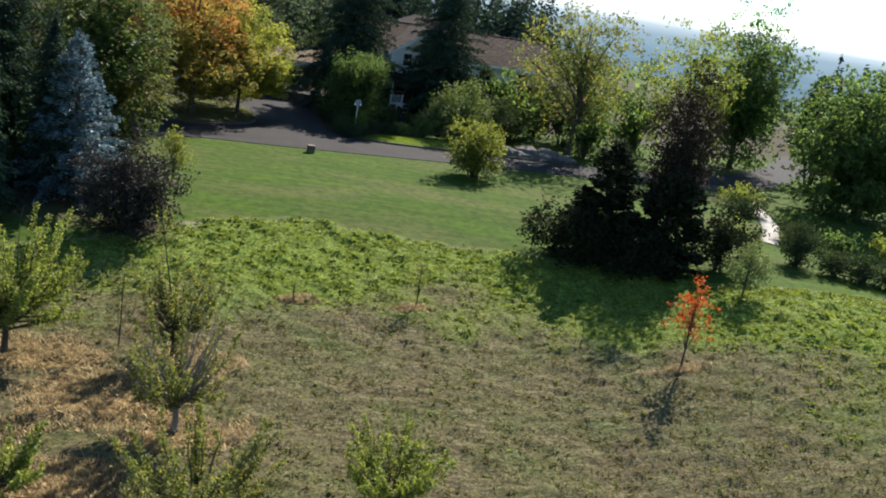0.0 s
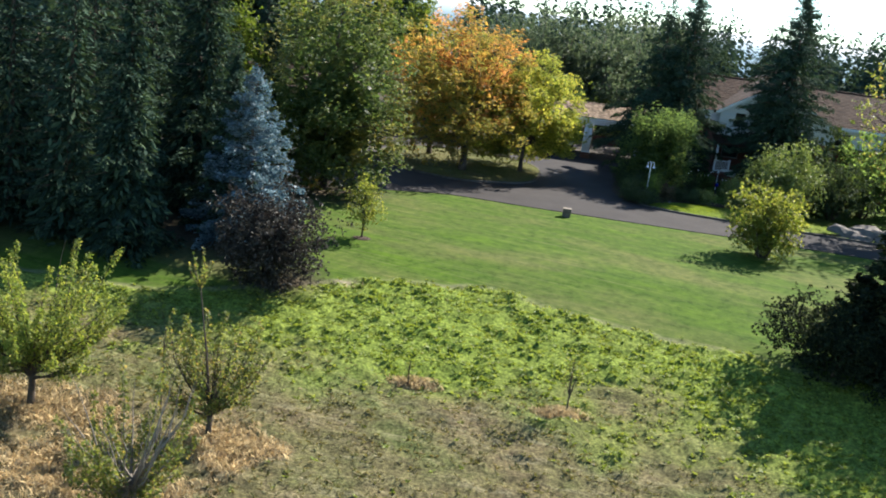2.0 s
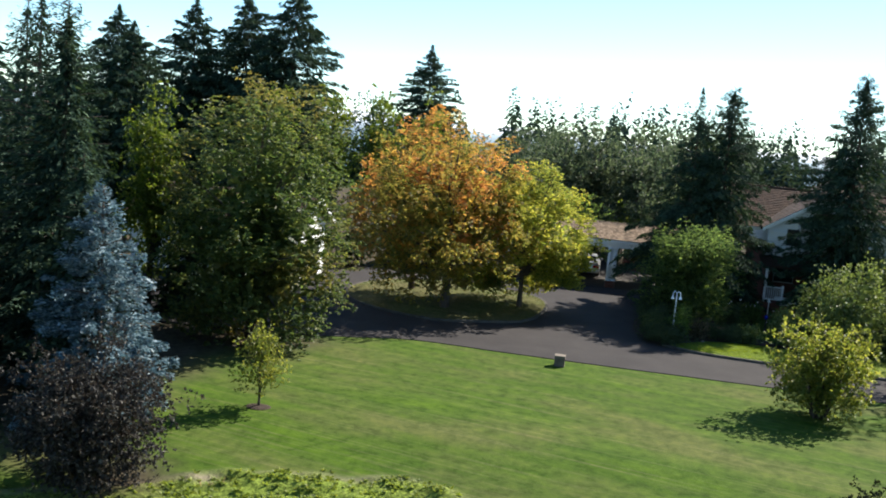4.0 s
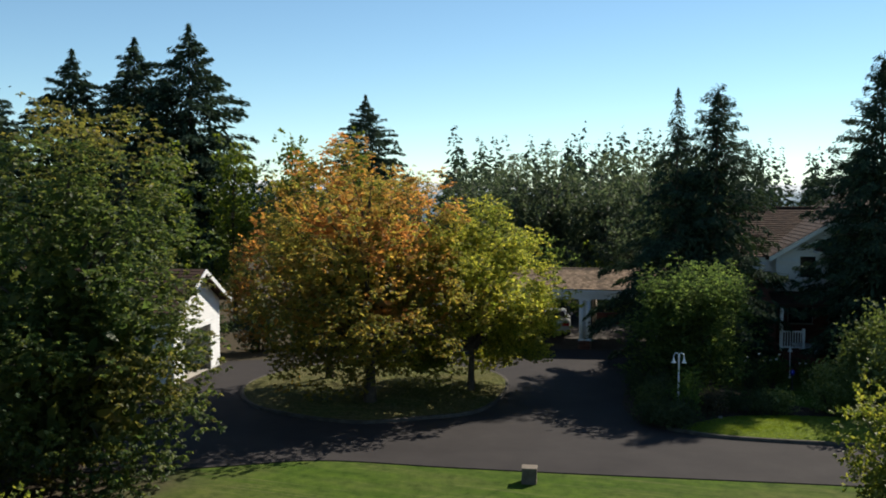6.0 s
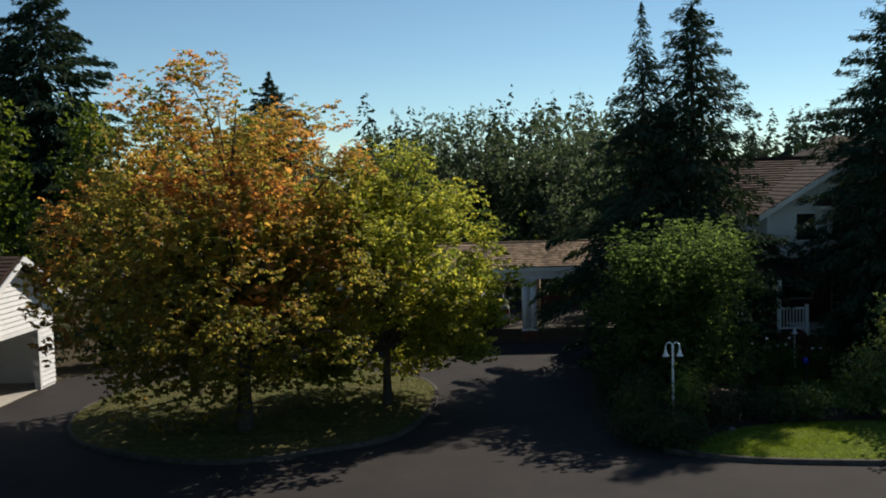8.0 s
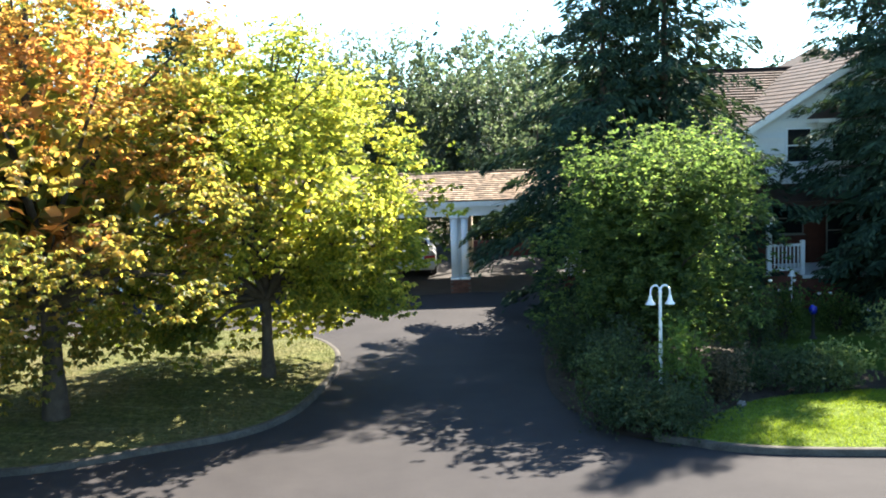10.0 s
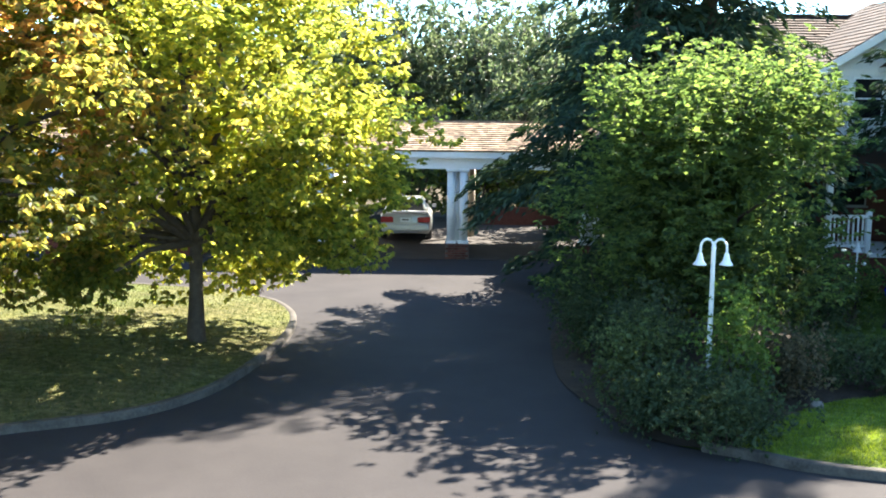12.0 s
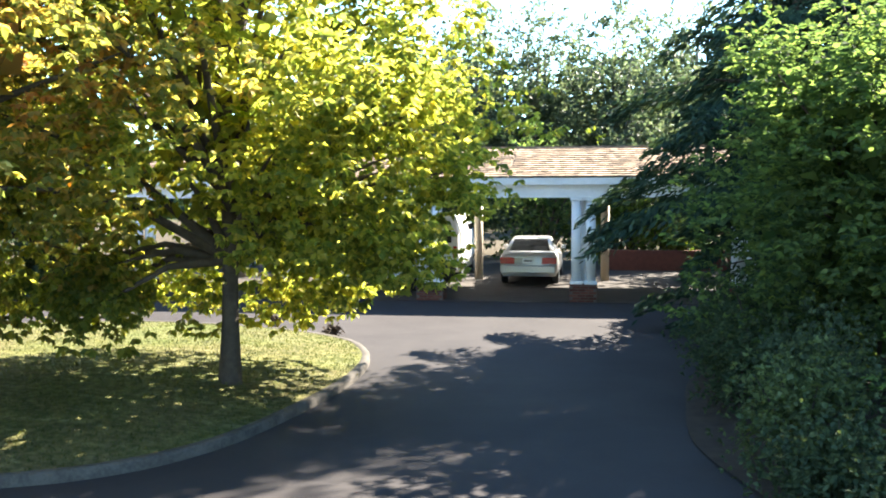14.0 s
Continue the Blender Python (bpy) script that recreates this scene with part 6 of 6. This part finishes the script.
for i, (x, y, h) in enumerate(((27.4, -28.6, 1.5), (26.3, -31.0, 1.3), (27, -39, 1.6), (30, -40, 1.8), (25.8, -36.8, 1.3), (33, -38, 2.2), (20.0, -38.5, 1.4), (18.5, -40.5, 1.8), (28.5, -34, 1.2))):
    shrub("border_shrub", x, y, ground_z(x, y), (1.5, 1.2), h, (L_FRUITG, L_DEEP, L_GREEN)[i % 3], "low mixed shrub beside the garden path", 160 + i, 90, 30, 0.2, 0.125, 0.3, group="path shrubs")

# ---------------------------------------------------------------- orchard


def fruit_tree(name, x, y, h, r, leaf, label, seed, shoots, leaves, fork=0.2, bark=None, bare=0.15, spread=0.5, group="orchard trees", leader=None, rad=None):
    """A young fruit tree: a short trunk, limbs that fork low and long upright shoots with leaves along them."""
    rng = np.random.default_rng(seed)
    z = ground_z(x, y)
    t = thing(name, x, y, z, label, "fruit tree", group)
    top = fork * h
    rad = rad or 0.035 + 0.012 * h
    paths = [[(0, 0, -0.15, rad * 1.3), (0.02, 0.01, top * 0.5, rad), (0.0, 0.03, top, rad * 0.9), (0.02, 0.02, top * 1.3, rad * 0.6)]]
    at, way = [], []
    for k in range(shoots):
        a = k * 2.399 + rng.random() * 0.8
        out = r * (0.35 + 0.8 * math.sqrt(rng.random()))
        low = rng.random() < spread
        end = Vector((math.cos(a) * out, math.sin(a) * out, h * ((0.27 + 0.46 * rng.random()) if low else (0.62 + 0.42 * rng.random()) * (1 - 0.2 * out / r))))
        start = Vector((0, 0, top * (0.6 + 0.7 * rng.random())))
        knee = start.lerp(end, 0.45) + Vector((math.cos(a), math.sin(a), -0.15)) * out * (0.15 + 0.3 * rng.random())
        pts = []
        for i in range(8):
            u = i / 7
            p = start * (1 - u) ** 2 + knee * (2 * u * (1 - u)) + end * u * u
            pts.append(p + Vector(rng.normal(size=3)) * (0.05 * u))
        paths.append([(*p, max(0.004, rad * 0.42 * (1 - i / 7.5))) for i, p in enumerate(pts)])
        if rng.random() < (0.3 * bare if low else bare):
            continue
        length = (end - start).length
        n = int(leaves * length)
        u = 0.28 + 0.75 * rng.random(n)
        i = np.clip((u * 7).astype(int), 0, 6)
        P = np.array([tuple(p) for p in pts])
        f = np.clip(u * 7 - i, 0, 1.1)[:, None]
        base = P[i] * (1 - f) + P[i + 1] * f
        side = unit(rng.normal(size=(n, 3)))
        at.append(base + side * (0.05 + 0.22 * rng.random((n, 1)) * (1.15 - u[:, None])) * (0.6 + 0.35 * r))
        way.append(side * 0.8 + np.array([0, 0, -0.15]) + rng.normal(size=(n, 3)) * 0.35)
    if leader:
        tip = Vector(leader)
        neck = tip - Vector((0, 0, 1.15))
        paths.append([(0, 0, top, rad * 0.5), (neck.x * 0.4, neck.y * 0.4, top + (neck.z - top) * 0.45, rad * 0.36), (*neck, rad * 0.2)])
        for k in range(7):
            a = k * 0.9
            end = neck + Vector((math.cos(a) * 0.36, math.sin(a) * 0.36, 0.65 + 0.4 * rng.random())) if k else tip
            mid = neck.lerp(end, 0.45) + Vector((math.cos(a) * 0.1, math.sin(a) * 0.1, -0.04))
            paths.append([(*neck, 0.012), (*mid, 0.009), (*end, 0.004)])
            u = rng.random((46, 1))
            base = np.array(neck) * (1 - u) ** 2 + np.array(mid) * 2 * u * (1 - u) + np.array(end) * u * u
            side = unit(rng.normal(size=(46, 3)))
            at.append(base + side * 0.03)
            way.append(side * 0.8 + np.array([0, 0, 0.35]))
    n = sum(len(q) for q in at)
    part("trunk", tube_mesh("trunk", paths, 6), bark or M_BARK, t, smooth=True)
    part("crown", blades("crown", np.concatenate(at), np.concatenate(way), 0.075 + 0.05 * rng.random(n), rng, 0.26, 0.12, 0.6), leaf, t)
    return t


FRUIT = ((-12.3, -56.2, 4.9, 1.5, L_FRUIT, 201, 60, 100, 0.22, M_BARK_PALE, 0.8, 0.6, "slender young fruit tree with bare grey twigs in dry grass"), (-12.0, -51.4, 3.9, 1.4, L_FRUIT, 202, 48, 74, 0.22, None, 0.3, 0.35, "young fruit tree with sparse yellowing leaves"),
         (-17.35, -51.4, 5.5, 2.2, L_FRUITG, 203, 92, 92, 0.24, None, 0.25, 0.68, "leafy fruit tree with upright shoots in dry grass"), (-19.9, -55.2, 3.9, 1.8, L_FRUITG, 204, 56, 100, 0.2, None, 0.06, 0.5, "leafy young fruit tree"),
         (-12.2, -61.2, 3.9, 1.9, L_FRUIT, 205, 60, 90, 0.2, None, 0.12, 0.5, "fruit tree with thin yellow-green leaves"), (-6.6, -60.4, 2.9, 1.5, L_FRUITG, 206, 46, 100, 0.18, None, 0.08, 0.5, "small leafy fruit tree in the field"),
         (-17.0, -59.5, 2.6, 1.1, L_FRUITG, 207, 34, 110, 0.18, None, 0.08, 0.5, "small fruit tree with green leaves"))
for x, y, h, r, leaf, sd, shoots, leaves, fork, bark, bare, spread, lab in FRUIT:
    fruit_tree("fruit_tree", x, y, h, r, leaf, lab, sd, shoots, leaves, fork, bark, bare, spread, leader=(-0.6, 0.25, 5.45) if sd == 202 else None)
fruit_tree("sapling", -13.75, -50.6, 4.0, 0.22, L_FRUIT, "thin whip of a sapling with few leaves", 214, 4, 26, 0.5, None, 0.2, 0.0, "saplings", rad=0.022)
broadleaf("sapling", -1.65, -46.8, ground_z(-1.65, -46.8), 2.2, (0.5, 0.45), L_YELLOW, "thin staked sapling with few yellow leaves", seed=212, clumps=24, per=14, sigma=0.10, size=0.08, crown_low=0.45, trunk_r=0.02, limb_count=14, droop=0)
broadleaf("sapling", -6.9, -46.6, ground_z(-6.9, -46.6), 0.95, (0.22, 0.2), L_FRUIT, "tiny bare seedling in the field", seed=213, clumps=9, per=10, sigma=0.06, size=0.06, crown_low=0.3, trunk_r=0.02, limb_count=6, droop=0)


# ---------------------------------------------------------------- far woods, grass
def woods():
    """Far conifers and leafy trees, too many to count."""
    rng = np.random.default_rng(300)
    at, way, size = [], [], []
    spots = []
    for _ in range(215):
        a = radians(-58 + 82 * rng.random())
        d = 95 + 130 * rng.random()
        spots.append((math.sin(a) * d, -20 + math.cos(a) * d, 9 + 7 * rng.random(), rng.random() < 0.78))
    for _ in range(105):
        x = -14 + 76 * rng.random()
        spots.append((x, 38 + 24 * rng.random() + (26 if x > 10 else 0), 12.0 + 3.0 * rng.random(), True))
    for _ in range(16):
        spots.append((62 + 18 * rng.random(), -2 + 30 * rng.random(), 7 + 4 * rng.random(), True))
    for _ in range(40):
        spots.append((-70 + 36 * rng.random(), -50 + 75 * rng.random(), 12 + 6 * rng.random(), rng.random() < 0.8))
    for x, y, h, con in spots:
        near = -15 < x < 62 and 30 < y < 90
        n = 420 if near else 200
        if con:
            u = 1 - rng.random(n) ** 0.62
            r = (0.19 * h * (1 - u) ** 0.85 + 0.05) * (0.3 + 0.75 * np.sqrt(rng.random(n)))
            a = rng.random(n) * math.tau
            lv = u * h + 0.3 * np.sin(u * h * 6.0 + a * 2)
            p = np.stack([x + r * np.cos(a), y + r * np.sin(a), lv - r * 0.25], axis=1)
            d = np.stack([np.cos(a), np.sin(a), np.full(n, -0.45)], axis=1) + rng.normal(size=(n, 3)) * 0.25
            s = (1.3 + 0.9 * rng.random(n)) * (0.75 if near else 1.1) * (1.05 - 0.72 * u)
        else:
            cl = crown_shape(rng, (x, y, h * 0.45), (0.26 * h, 0.26 * h, h * 0.45), 60, 0.45, 0.3)
            c = np.repeat(cl, 7, axis=0)
            n = len(c)
            p = c + rng.normal(size=(n, 3)) * 0.45
            d = rng.normal(size=(n, 3)) + np.array([0, 0, -0.4])
            s = 0.5 + 0.3 * rng.random(n)
        p[:, 2] += float(gz(x, y))
        at.append(p)
        way.append(d)
        size.append(s)
    me = blades("woods", np.concatenate(at), np.concatenate(way), np.concatenate(size), rng, 0.24, 0.08)
    me.materials.append(L_FAR)
    tagged(new("woods", me), "dark distant conifer woods on the hilltop", "woods", kind="stuff")


woods()


def meadow():
    """Leaves of weeds and grass over the field, straw in the dry patches, blades on the lawns."""
    rng = np.random.default_rng(400)

    def strew(name, n, box_, keep, leaf, size, stand, width, label, tuft=1):
        x = box_[0] + (box_[1] - box_[0]) * rng.random(n)
        y = box_[2] + (box_[3] - box_[2]) * rng.random(n)
        k = rng.random(n) < keep(x, y)
        x, y = x[k], y[k]
        x, y = np.repeat(x, tuft), np.repeat(y, tuft)
        n = len(x)
        s = size * (0.5 + rng.random(n))
        lawn, lush, _, _ = masks(x, y)
        z = gz(x, y) + tufts(x, y, lawn, lush) + s * 0.33 * stand
        w = rng.normal(size=(n, 3)) * 0.6
        w[:, 2] = stand * (0.5 + rng.random(n))
        w = unit(w)
        if tuft > 1:
            x, y = x + w[:, 0] * s * 0.5, y + w[:, 1] * s * 0.5
        me = blades(name, np.stack([x, y, z], axis=1), w, s, rng, width, 0.1, 0.5)
        me.materials.append(leaf)
        tagged(new(name, me), label, "grass", kind="stuff")

    def field(x, y):
        lawn, lush, dry, _ = masks(x, y)
        return (1 - lawn) * (1 - lush) * (1 - 0.7 * dry) * np.clip(value_noise(x, y, 0.6, 21) * 1.7 - 0.2, 0.05, 1)

    def weeds(x, y):
        lawn, lush, dry, soil_shade = masks(x, y)
        return (1 - lawn) * (0.02 + lush) * (1 - dry) * (1 - soil_shade) * np.clip(value_noise(x, y, 0.38, 22) * 1.5 - 0.2, 0, 1)

    def straw(x, y):
        lawn, _, dry, _ = masks(x, y)
        return (1 - lawn) * dry * (y < lawn_edge(x) - 0.7)
    strew("field_grass", 30000, (-24, 22, -66, -38), field, L_GRASS, 0.12, 0.4, 0.13, "rough mown field grass with brown thatch", 5)
    strew("field_weeds", 52000, (-20, 24, -62, -37.5), weeds, L_LUSH, 0.13, 0.42, 0.2, "bright green leafy weeds in tufts", 6)
    strew("dry_grass", 900000, (-24, 10, -63, -38), straw, L_STRAW, 0.2, 0.75, 0.011, "tall dry straw-coloured grass round the fruit trees")


meadow()


def lawn_blades(name, outline, n, base, rise, label, leaf=L_LAWN):
    rng = np.random.default_rng(len(outline) + n)
    o = np.array(outline)
    cx, cy = o.mean(axis=0)
    i = rng.integers(0, len(o), n)
    f = rng.random(n)[:, None]
    edge = o[i] * (1 - f) + o[(i + 1) % len(o)] * f
    u = np.sqrt(rng.random(n))[:, None]
    q = np.array([cx, cy]) + (edge - np.array([cx, cy])) * u * 0.985
    z = base + rise * (1 - u[:, 0] ** 2) + 0.02
    w = rng.normal(size=(n, 3)) * 0.5
    w[:, 2] = 1
    me = blades(name, np.stack([q[:, 0], q[:, 1], z], axis=1), w, 0.05 * (0.6 + 0.8 * rng.random(n)), rng, 0.10, 0.05)
    me.materials.append(leaf)
    tagged(new(name, me), label, "grass", kind="stuff")


lawn_blades("island_grass", ISLAND, 20000, 0.13, 0.26, "short mown grass on the island", L_ISLAND)
lawn_blades("front_grass", FRONT, 22000, 0.13, 0.12, "short bright green lawn grass")

# ---------------------------------------------------------------- single pieces of roof and piers
SHAKES = []
for k in range(6):
    v, f = shingle_field(0, 0.13 + 0.012 * k, (0, 0), (0.215 * math.cos(0.268) * 1.02, 0.215 * math.sin(0.268) * 1.02), 0.215, 2.0, np.random.default_rng(900 + k))
    me = from_arrays("shake", v, f)
    me.materials.append(M_SHAKE)
    SHAKES.append(me)
rng = np.random.default_rng(77)
dy, dz = 0.215 * (3.08 / math.hypot(3.08, 0.845)), 0.215 * (0.845 / math.hypot(3.08, 0.845))
for c in range(15):
    x = -1.9 + rng.random() * 0.05
    while x < 1.28:
        k = int(rng.integers(0, 6))
        o = new("shake", SHAKES[k])
        o.parent = CARPORT_ROOF
        o.location = (x, -0.42 + c * dy, 3.178 + c * dz)
        o.location -= CARPORT.location + CARPORT_ROOF.location
        x += 0.13 + 0.012 * k + 0.006

bm = boxes((0, 0, 0, 0.19, 0.09, 0.057), bevel=0.006)
BRICK = bpy.data.meshes.new("brick")
bmesh.ops.recalc_face_normals(bm, faces=bm.faces[:])
bm.to_mesh(BRICK)
bm.free()
BRICK.materials.append(M_BRICK)
for pier, x in zip(PIERS, CARPORT_X):
    if x < -4 or x > 1:
        continue
    off = pier.location + CARPORT.location
    for c in range(6):
        z = 0.034 + c * 0.070
        for side in range(2):
            for k in range(3):
                o = new("brick", BRICK)
                o.parent = pier
                o.location = Vector((x - 0.355 + k * 0.20 + (0.07 if c % 2 else 0), -0.312 if side == 0 else 0.282, z)) - off
        for side in range(2):
            for k in range(3):
                o = new("brick", BRICK)
                o.parent = pier
                o.rotation_euler = (0, 0, radians(90))
                o.location = Vector(((x - 0.282) if side == 0 else (x + 0.33), -0.295 + k * 0.20 + (0.05 if c % 2 else 0), z)) - off
